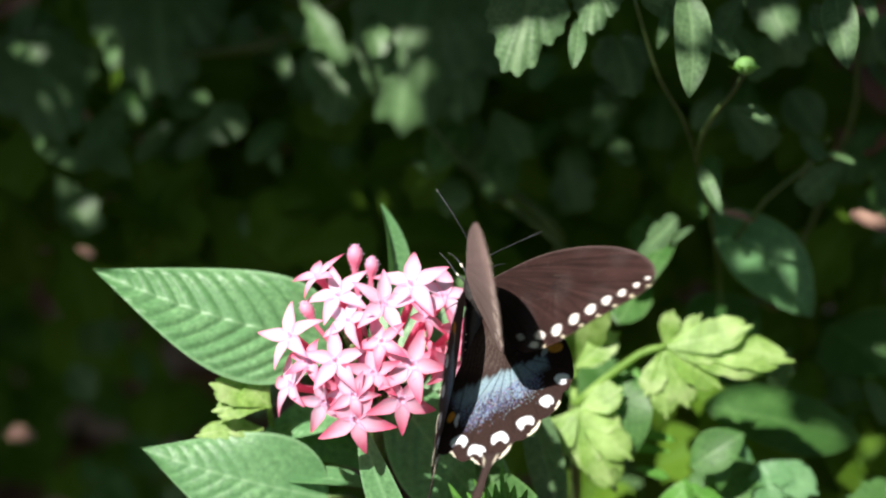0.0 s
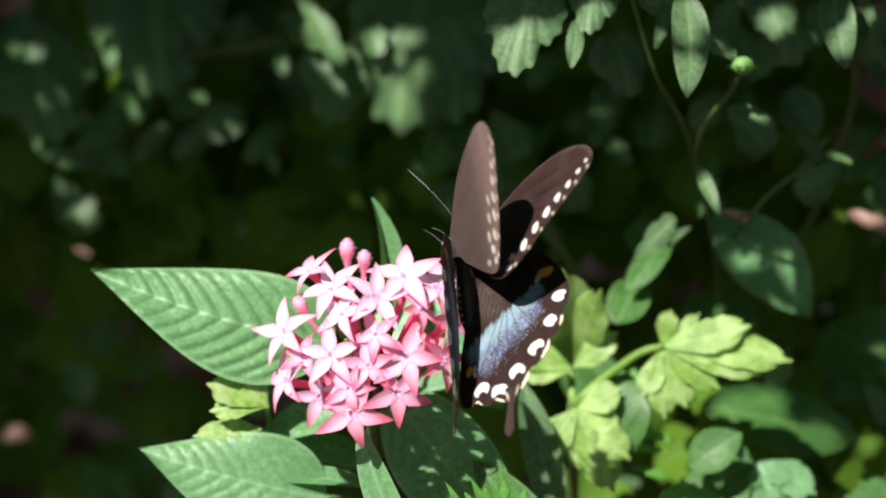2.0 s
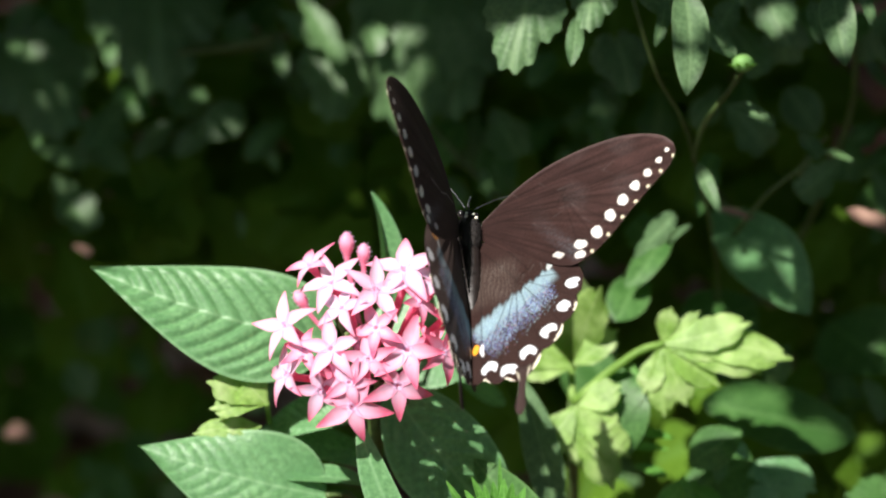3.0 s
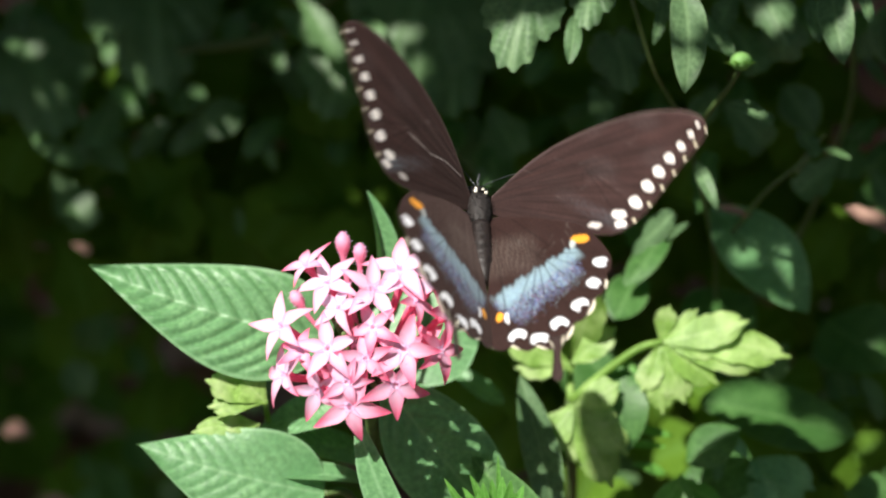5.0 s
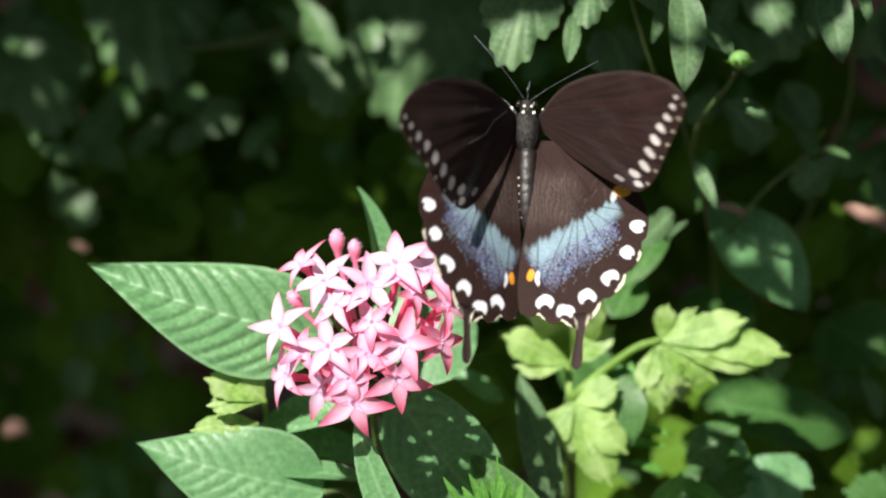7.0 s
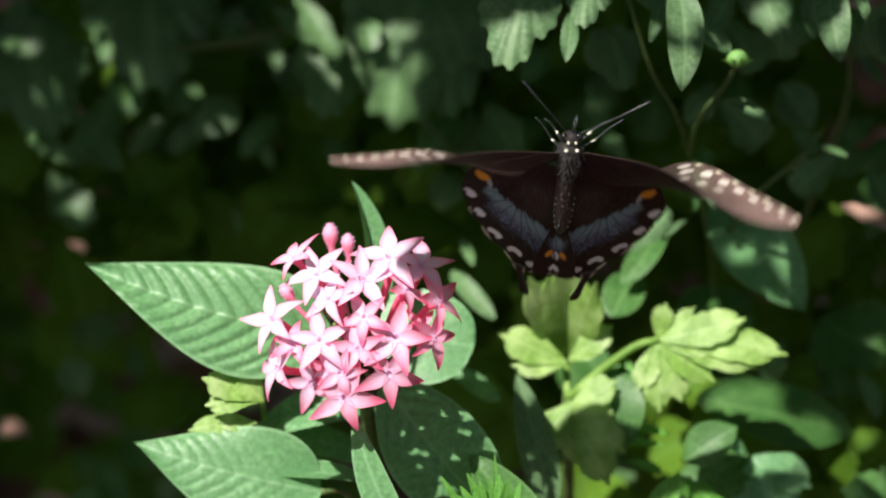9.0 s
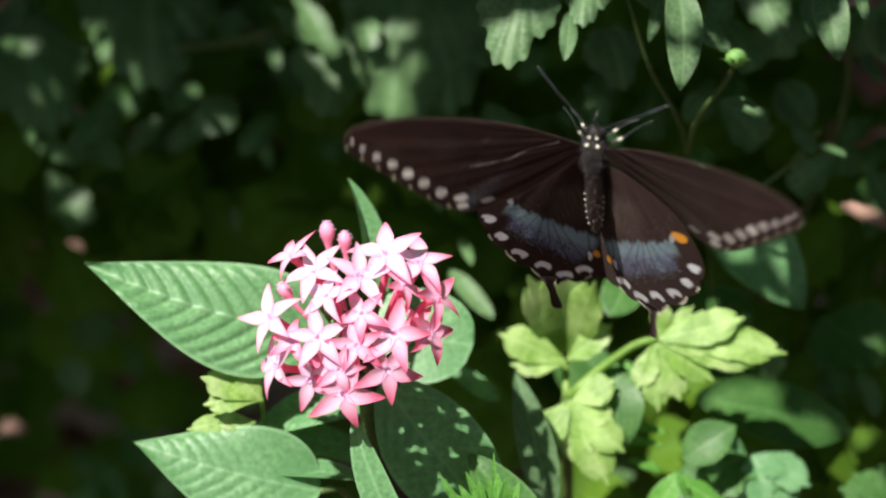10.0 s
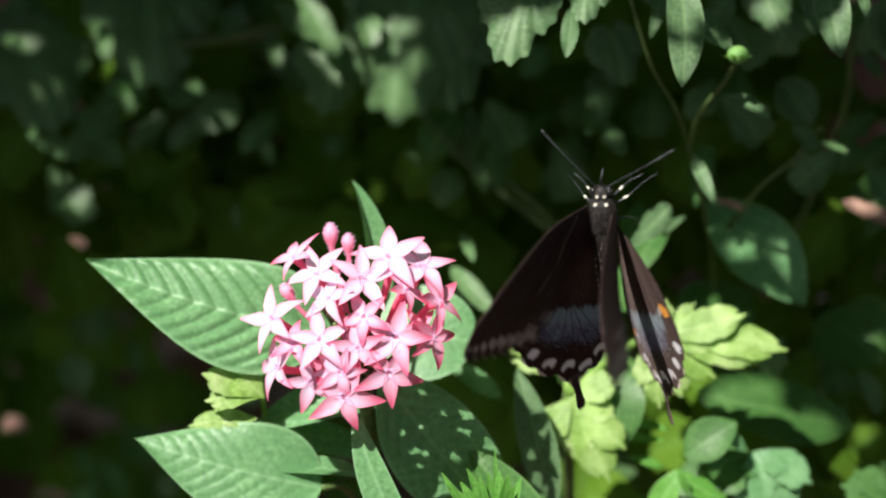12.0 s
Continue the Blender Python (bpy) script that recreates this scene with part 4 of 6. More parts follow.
FORE_PIVOT = Vector((2.7, 2.4, 1.4)) * MM
HIND_PIVOT = Vector((2.5, -2.0, 0.6)) * MM


def seg_distance(p, a, b):
    a, b = np.array(a, float), np.array(b, float)
    d = b - a
    t = np.clip(((p - a) @ d) / (d @ d), 0, 1)
    return np.linalg.norm(p - a - t[:, None] * d, axis=1), t


def smooth(x, lo, hi):
    t = np.clip((x - lo) / (hi - lo), 0, 1)
    return t * t * (3 - 2 * t)


def blend(col, fac, rgb):
    return col * (1 - fac[:, None]) + np.array(rgb)[None] * fac[:, None]


def patch(lead, outer, rear, nu, nv):
    """A sheet between the leading edge, the outer margin and the rear edge, all from the wing's root outwards."""
    a, b = np.array(curve_points(lead, nu)), np.array(curve_points(rear, nu))
    m = np.array(curve_points(outer, nv))
    base = np.array([a[0] + (b[0] - a[0]) * j / (nv - 1) for j in range(nv)])
    pts = np.zeros((nu, nv, 2))
    for i in range(nu):
        u = i / (nu - 1)
        for j in range(nv):
            v = j / (nv - 1)
            pts[i, j] = (1 - v) * a[i] + v * b[i] + (1 - u) * base[j] + u * m[j] - ((1 - u) * (1 - v) * a[0] + (1 - u) * v * b[0] + u * (1 - v) * a[-1] + u * v * b[-1])
    return pts


def fore_pattern(p, rs, under, side):
    """Colours of the forewing: dark brown scales, darker veins, a row of white spots and cream dashes on the margin."""
    n = len(p)
    brown = np.array((0.027, 0.0130, 0.0115)) if not under else np.array((0.158, 0.103, 0.091))
    col = np.tile(brown, (n, 1)) * (0.85 + 0.3 * rs.rand(n, 1))
    far = smooth(p[:, 0], 5, 40)
    col *= (0.9 + 0.25 * far)[:, None]
    if under:
        # brown at the root, rosy grey towards the tip, with a second row of pale spots
        col = blend(col, 1 - smooth(p[:, 0], 16, 37), (0.055, 0.037, 0.033))
        for x, y, r in FORE_SPOTS[4:]:
            d = np.hypot(p[:, 0] - x + 4.6, p[:, 1] - y + 0.4)
            col = blend(col, (1 - smooth(d, r * 0.6, r * 1.05)) * 0.95, (0.50, 0.44, 0.39))
    else:
        # fine lengthwise streaks of paler and darker tone, and a paler leading edge
        a = np.arctan2(p[:, 1] - 1, p[:, 0] + 7)
        r = np.hypot(p[:, 0] + 7, p[:, 1] - 1)
        streak = np.sin(a * 31 + 0.05 * r) * np.sin(a * 83 + 1.3 + 0.6 * np.sin(r * 0.21)) + 0.6 * np.sin(a * 19 + 0.11 * r) * np.sin(r * 0.33 + a * 9) + 0.35 * np.sin(a * 147 + 0.5 * np.sin(r * 0.4))
        col *= (1 + 0.26 * streak * smooth(r, 6, 18))[:, None]
        rim = smooth(p[:, 1] - np.interp(p[:, 0], [-0.6, 5.5, 11, 18.5, 27.5, 34.2, 38.6, 41.4], [1.2, 8.2, 13.0, 17.4, 21.0, 22.2, 21.9, 20.6]), -0.8, -0.2)
        col = blend(col, rim * 0.5, (0.10, 0.07, 0.065))
    cell = (19.0, 7.0)
    margin = [(43, 19.5), (41.3, 16.0), (39.5, 12.5), (37.6, 9.0), (35.6, 5.5), (33.6, 1.8), (31.2, -2.4), (28.2, -6.0)]
    for q in margin:
        d, t = seg_distance(p, cell, q)
        col = blend(col, (1 - smooth(d, 0.08, 0.32)) * (0.45 if not under else 0.25), brown * 0.35)
    for a, b in (((0, 1.5), (19, 9)), ((0, 0), (18, 5)), ((19, 9), (18, 5)), ((0, 3), (30, 20)), ((0, -1.5), (24, -6))):
        d, t = seg_distance(p, a, b)
        col = blend(col, (1 - smooth(d, 0.1, 0.4)) * (0.4 if not under else 0.2), brown * 0.3)
    white = (0.80, 0.76, 0.72) if not under else (0.62, 0.56, 0.50)
    if not under:
        # scratches where scales have rubbed off
        for _ in range(22):
            a = np.array((rs.uniform(5, 36), rs.uniform(-4, 17)))
            w = rs.uniform(-0.5, 0.9)
            d, t = seg_distance(p, a, a + np.array((math.cos(w), math.sin(w))) * rs.uniform(0.4, 4.5))
            col = blend(col, (1 - smooth(d, 0.05, 0.28)) * (1 - 0.8 * t) * rs.uniform(0.05, 0.35), (0.09, 0.07, 0.065))
        # greyish sheen painted in blotches outward, and pale blue dust towards the rear corner
        sheen_blotch = np.sin(p[:, 0] * 0.31 + 1.2 * np.sin(p[:, 1] * 0.23)) * np.sin(p[:, 1] * 0.41 + p[:, 0] * 0.17 + side)
        col = blend(col, smooth(sheen_blotch, 0.0, 0.9) * smooth(p[:, 0], 8, 26) * 0.30 * rs.rand(n), (0.085, 0.068, 0.066))
        d, t = seg_distance(p, (14.5, 1.0), (26.5, -5.0))
        dusty = (1 - smooth(d, 0.4, 2.4)) * (0.15 + 0.85 * t) * (0.55 if side < 0 else 0.2)
        col = blend(col, dusty * 0.75 * (rs.rand(n) > 0.62 - 0.2 * t), (0.20, 0.27, 0.32))
        if side < 0:
            # a bare vein and a flaked patch on the older wing
            for a, b in (((3.0, 3.6), (9.0, 4.2)), ((9.0, 4.2), (14.0, 3.3)), ((14.0, 3.3), (21.5, 4.6))):
                d, t = seg_distance(p, a, b)
                col = blend(col, (1 - smooth(d, 0.07, 0.24)) * 0.75 * (rs.rand(n) > 0.25), (0.42, 0.38, 0.36))
            d = np.hypot(p[:, 0] - 15.5, (p[:, 1] - 10.0) * 1.3)
            col = blend(col, (1 - smooth(d, 0.3, 1.3)) * 0.4 * (rs.rand(n) > 0.4), (0.12, 0.10, 0.095))
    p = p + 0.08 * np.sin(p[:, ::-1] * 3.1 + 1.0) + rs.uniform(-0.07, 0.07, p.shape)
    for x, y, r in FORE_SPOTS:
        q = (p - (x, y)) @ np.array(((0.80, 0.60), (-0.60, 0.80)))
        d = np.sqrt((q[:, 0] / 1.12) ** 2 + (q[:, 1] / 0.92) ** 2)
        col = blend(col, 1 - smooth(d, r * 0.74, r * 1.0), white)
    for x, y, rx, ry in ((26.6, -3.0, 1.6, 1.0), (27.2, -5.2, 1.3, 0.85), (22.0, -5.6, 1.5, 0.7)):
        q = p - (x, y)
        d = np.sqrt((q[:, 0] / rx) ** 2 + (q[:, 1] / ry) ** 2)
        col = blend(col, (1 - smooth(d, 0.8, 1.1)) * (1.0 if y < -3 and x > 25 or x > 25 else 0.6), white)
    for k in range(len(margin) - 1):
        a, b = np.array(margin[k]), np.array(margin[k + 1])
        c = (a + b) / 2 + (0.15, -0.1)
        d = np.sqrt(((p - c) ** 2).sum(1))
        col = blend(col, 1 - smooth(d, 0.28 if not under else 0.5, 0.5 if not under else 0.9), (0.62, 0.58, 0.42))
    return col


def hind_pattern(p, rs, under, side):
    """Colours of the hindwing: a dusted pale blue band, white crescents, two orange spots and a cream scalloped edge."""
    n = len(p)
    brown = np.array((0.026, 0.0130, 0.0112)) if not under else np.array((0.03, 0.022, 0.02))
    col = np.tile(brown, (n, 1)) * (0.8 + 0.4 * rs.rand(n, 1))
    # band from the outer shoulder down to the inner edge, with dust trailing towards the margin
    a, b = np.array((16.0, -13.5)), np.array((-0.5, -23.0))
    dirn = (b - a) / np.linalg.norm(b - a)
    nrm = np.array((-dirn[1], dirn[0]))
    if nrm[1] > 0:
        nrm = -nrm
    al = (p - a) @ dirn / np.linalg.norm(b - a)
    ac = (p - a) @ nrm
    inner = np.clip(al, 0, 1)
    ragged = 0.35 * np.sin(p[:, 0] * 1.9 + 0.6) + 0.25 * np.sin(p[:, 0] * 4.7)
    wide = 1.2 + 1.3 * inner
    ends = smooth(al, -0.03, 0.03) * (1 - smooth(al, 1.0, 1.14))
    band = smooth(ac + ragged, -1.7, -0.7 + 0.9 * inner) * (1 - smooth(ac, wide - 0.6, wide + 2.2)) * ends
    reach = 7.5 + 4.8 * inner
    dust = smooth(ac, -0.5, 1.2) * (1 - smooth(ac, 1.5, reach)) * smooth(al, 0.04, 0.22) * (1 - smooth(al, 1.04, 1.16))
    fleck = np.exp(-((p[:, 0] - 12.2) ** 2 / 7.0 + (p[:, 1] + 22.2) ** 2 / 2.6))
    speck = rs.rand(n)
    fac = np.maximum(band * (0.66 + 0.34 * speck), 0.85 * (speck < 0.75 * dust ** 1.5 + 0.45 * fleck))
    blue = (0.225, 0.335, 0.39) if not under else (0.11, 0.15, 0.17)
    if under:
        fac = fac * 0.7
    col = blend(col, np.clip(fac, 0, 1), blue)
    col = blend(col, (rs.rand(n) < 0.42 * smooth(dust, 0.02, 0.5) * (1 - 0.8 * band)) * 0.8, (0.10, 0.13, 0.27) if not under else (0.06, 0.07, 0.10))
    col = blend(col, (rs.rand(n) < 0.10 * dust * (1 - band)) * 0.7, (0.30, 0.16, 0.20))
    cell = np.array((8.0, -13.0))
    for q in [(21.5, -15.5), (19.6, -21.0), (16.8, -26.6), (12.8, -31.4), (8.2, -35.4), (3.9, -35.6), (0.2, -33.5)]:
        d, t = seg_distance(p, cell, q)
        col = blend(col, (1 - smooth(d, 0.08, 0.26)) * 0.5, brown * 0.5)
    for u, v in (((0, -2), (8, -13)), ((4, -1), (10.5, -11)), ((10.5, -11), (8, -13)), ((0, -3), (0.2, -33))):
        d, t = seg_distance(p, u, v)
        col = blend(col, (1 - smooth(d, 0.1, 0.35)) * 0.5, brown * 0.4)
    # grey-brown hair near the root
    near_root = (1 - smooth(np.abs(p[:, 0] - 2), 3, 8)) * smooth(-p[:, 1], 4, 9) * (1 - smooth(-p[:, 1], 15, 20))
    strand = 0.5 + 0.5 * np.sin(p[:, 0] * 7.0 + 2.5 * np.sin(p[:, 1] * 0.5 + p[:, 0]))
    col = blend(col, near_root * (0.30 + 0.35 * strand) * (rs.rand(n) > 0.3), (0.095, 0.075, 0.064))
    white = (0.78, 0.80, 0.84) if not under else (0.6, 0.55, 0.42)
    mid = np.array((6.0, -14.0))
    if not under:
        for _ in range(24):
            a = np.array((rs.uniform(0, 16), rs.uniform(-16, -4)))
            w = rs.uniform(-2.2, -0.6)
            d, t = seg_distance(p, a, a + np.array((math.cos(w), math.sin(w))) * rs.uniform(0.8, 3.0))
            col = blend(col, (1 - smooth(d, 0.05, 0.26)) * (1 - 0.8 * t) * rs.uniform(0.1, 0.45), (0.10, 0.085, 0.075))
    p = p + 0.10 * np.sin(p[:, ::-1] * 2.3) + rs.uniform(-0.07, 0.07, p.shape)
    for k, (x, y) in enumerate(HIND_SPOTS):
        c = np.array((x, y))
        out = (c - mid) / np.linalg.norm(c - mid)
        if k >= 4:
            out = np.array((0.0, -1.0))
        q = p - c
        e, s = q @ out, q @ np.array((-out[1], out[0]))
        full = k < 2
        d = np.sqrt((s / (1.35 if full else 1.85)) ** 2 + (e / (1.65 if k < 1 else 1.6)) ** 2)
        bite = np.sqrt((s / (1.25 if not full else 0.9)) ** 2 + ((e - (1.75 if not full else 2.3)) / 1.35) ** 2)
        f = (1 - smooth(d, 0.85, 1.08)) * smooth(bite, 0.85, 1.1)
        col = blend(col, f, white)
    for x, y, rx, ry in ((17.0, -10.4, 1.9, 1.35), (-1.2, -28.6, 0.8, 1.3)):
        q = p - (x, y)
        d = np.sqrt((q[:, 0] / rx) ** 2 + (q[:, 1] / ry) ** 2)
        col = blend(col, 1 - smooth(d, 0.8, 1.1), (0.72, 0.30, 0.03))
    d = np.sqrt((((p - (15.2, -11.8)) / (0.7, 1.3)) ** 2).sum(1))
    col = blend(col, (1 - smooth(d, 0.7, 1.1)) * 0.8, (0.45, 0.5, 0.5))
    d = np.sqrt((((p - (0.2, -29.2)) / (0.5, 1.7)) ** 2).sum(1))
    col = blend(col, (1 - smooth(d, 0.7, 1.1)) * 0.9, white)
    if under:
        for (x, y) in HIND_SPOTS:
            q = p - (x * 0.72 + 0.5, y * 0.74 - 2)
            d = np.sqrt((q ** 2).sum(1))
            col = blend(col, 1 - smooth(d, 1.0, 1.4), (0.6, 0.22, 0.03))
    return col


def wing_mesh(pts, colours, side, camber, edge_cream=None):
    """Upper and under skin of a wing, closed along the rim."""
    nu, nv = pts.shape[:2]
    flat = pts.reshape(-1, 2)
    rs = np.random.RandomState(3)
    top, low = colours(flat, rs, False, side), colours(flat, rs, True, side)
    if edge_cream is not None:
        m = edge_cream(nu, nv).reshape(-1)
        top, low = blend(top, m, (0.72, 0.68, 0.55)), blend(low, m, (0.66, 0.6, 0.45))
    h = camber(flat)
    thick = 0.05
    verts = [(side * x * MM, y * MM, (z + thick) * MM) for (x, y), z in zip(flat, h)]
    verts += [(side * x * MM, y * MM, (z - thick) * MM) for (x, y), z in zip(flat, h)]
    n = nu * nv
    f1 = grid_faces(nu, nv)
    f2 = [tuple(n + i for i in reversed(f)) for f in f1]
    rim = [j for j in range(nv)] + [i * nv + nv - 1 for i in range(1, nu)] + [(nu - 1) * nv + j for j in range(nv - 2, -1, -1)] + [i * nv for i in range(nu - 2, 0, -1)]
    f3 = [(rim[k], rim[(k + 1) % len(rim)], n + rim[(k + 1) % len(rim)], n + rim[k]) for k in range(len(rim))]
    faces = f1 + f2 + f3
    if side > 0:
        faces = [tuple(reversed(f)) for f in faces]
    col = np.concatenate([np.vstack((top, low)), np.ones((2 * n, 1))], axis=1)
    return verts, faces, {"pattern": col}


FORE_LEAD = [(-0.6, 1.2), (5.5, 8.2), (11, 13.0), (18.5, 17.4), (27.5, 21.0), (34.2, 22.2), (38.6, 21.9), (41.4, 20.6)]
FORE_OUTER = [(41.4, 20.6), (42.5, 18.6), (42.0, 15.4), (39.9, 11.6), (37.8, 8.0), (35.8, 4.3), (33.6, 0.2), (30.9, -3.8), (28.0, -6.6), (25.6, -7.7)]
FORE_REAR = [(-0.4, -2.6), (5, -4.6), (11, -6.0), (17, -7.2), (22, -7.8), (25.6, -7.7)]
HIND_LEAD = [(-0.5, 0.8), (5, 0.4), (10.5, -1.2), (15.5, -4.2), (18.6, -7.8)]
HIND_OUTER = [(18.6, -7.8), (20.6, -11.2), (22.0, -15.0), (22.4, -17.2), (21.9, -20.2), (21.0, -21.4), (20.9, -24.0), (19.3, -27.0), (18.0, -28.0), (17.4, -30.4), (15.0, -33.0), (13.3, -33.6), (12.4, -36.0), (10.6, -38.2), (8.4, -39.6), (6.4, -39.0), (5.2, -38.2), (3.4, -38.8), (1.4, -37.6), (0.6, -36.9), (-1.4, -37.3), (-3.2, -36.4)]
HIND_REAR = [(-1.0, -1.2), (-0.9, -8), (-1.9, -15), (-3.0, -22), (-3.7, -28), (-3.8, -33), (-3.2, -36.4)]


def hind_edge(nu, nv):
    m = np.zeros((nu, nv))
    for j in range(nv):
        v = j / (nv - 1)
        # cream in the bays of the scalloped edge
        wave = max(0.0, math.sin(2 * math.pi * (v * 6.6 - 0.55)))
        m[-3:, j] = 1.0 if v > 0.28 and wave > 0.15 else 0.0
        m[-5:-3, j] = 0.8 if v > 0.28 and wave > 0.6 else 0.0
    return m


def folds(p, x0, y0, count, depth):
    """Shallow pleats that fan out from the wing's root along its veins."""
    a = np.arctan2(p[:, 1] - y0, p[:, 0] - x0)
    r = np.hypot(p[:, 0] - x0, p[:, 1] - y0)
    wave = np.sin(a * count) + 0.6 * np.sin(a * count * 2.3 + 1.0) + 0.4 * np.sin(a * count * 0.45 + r * 0.12)
    return depth * wave * smooth(r, 4, 16)


def fore_camber(p):
    return 0.95 * np.sin(np.clip(p[:, 0] / 43, 0, 1) * math.pi) - 0.02 * np.abs(p[:, 1] - 5) + folds(p, -7, 1, 26, 0.026)


def hind_camber(p):
    return 0.8 * np.sin(np.clip(-p[:, 1] / 38, 0, 1) * math.pi) - 0.004 * (p[:, 0] - 8) ** 2 + folds(p, 1, 6, 20, 0.03)


def tail_mesh(side):
    """The narrow tail with its rounded end."""
    rows = [(9.3, -36.6, 2.0), (9.2, -38.4, 1.3), (9.0, -40.2, 0.85), (8.75, -42.4, 0.8), (8.55, -44.6, 0.98), (8.4, -46.2, 1.15), (8.3, -47.5, 0.95), (8.3, -48.2, 0.4)]
    verts, col = [], []
    for z in (0.02, -0.06):
        for i, (x, y, w) in enumerate(rows):
            for j in range(5):
                t = j / 2 - 1
                verts.append((side * (x + t * w) * MM, y * MM, (z + 0.5 - 0.08 * i + 0.15 * t * t) * MM))
                cream = abs(t) > 0.9 and i == 1
                col.append((0.7, 0.66, 0.52, 1) if cream else (0.035, 0.022, 0.020, 1))
    f1 = grid_faces(8, 5)
    f2 = [tuple(40 + i for i in reversed(f)) for f in f1]
    rim = list(range(5)) + [i * 5 + 4 for i in range(1, 8)] + [35 + j for j in (3, 2, 1, 0)] + [i * 5 for i in range(6, 0, -1)]
    f3 = [(rim[k], rim[(k + 1) % len(rim)], 40 + rim[(k + 1) % len(rim)], 40 + rim[k]) for k in range(len(rim))]
    return verts, f1 + f2 + f3, {"pattern": col}


def lathe(rows, sides=16):
    """A rounded body along y: rows of (y, half width, half height, z)."""
    verts = []
    for y, w, h, z in rows:
        for k in range(sides):
            a = 2 * math.pi * k / sides
            verts.append((w * math.cos(a) * MM, y * MM, (z + h * math.sin(a)) * MM))
    faces = grid_faces(len(rows), sides, 0, True)
    faces.append(tuple(range(sides)))
    faces.append(tuple((len(rows) - 1) * sides + k for k in reversed(range(sides))))
    return verts, faces


def add_hair(verts, faces, rows, count, length, rnd):
    """Short bristles all over a rounded body."""
    for _ in range(count):
        i = rnd.randrange(len(rows) - 1)
        t = rnd.random()
        y, w, h, z = [rows[i][k] + (rows[i + 1][k] - rows[i][k]) * t for k in range(4)]
        a = rnd.uniform(0, 6.28)
        p = Vector((w * math.cos(a), y, z + h * math.sin(a))) * MM
        n = Vector((math.cos(a), rnd.uniform(-0.9, 0.1), math.sin(a))).normalized()
        s = Vector((-math.sin(a), 0, math.cos(a))) * 0.00006
        b = len(verts)
        q = p + n * length * rnd.uniform(0.5, 1.2) * MM
        verts += [tuple(p - s), tuple(p + s), tuple(q)]
        faces.append((b, b + 1, b + 2))


def ball(c, r, n=8):
    verts = []
    for i in range(n + 1):
        a = math.pi * i / n
        for k in range(2 * n):
            b = math.pi * k / n
            verts.append(((c[0] + r * math.sin(a) * math.cos(b)) * MM, (c[1] + r * math.cos(a)) * MM, (c[2] + r * math.sin(a) * math.sin(b)) * MM))
    return verts, grid_faces(n + 1, 2 * n, 0, True)


def mm_tube(ctrl, radii, n=14, sides=8):
    pts = [Vector(p) * MM for p in curve_points(ctrl, n)]
    k = len(radii) - 1
    rad = [np.interp(i / (n - 1) * k, range(k + 1), radii) * MM for i in range(n)]
    return tube_mesh(pts, rad, sides)


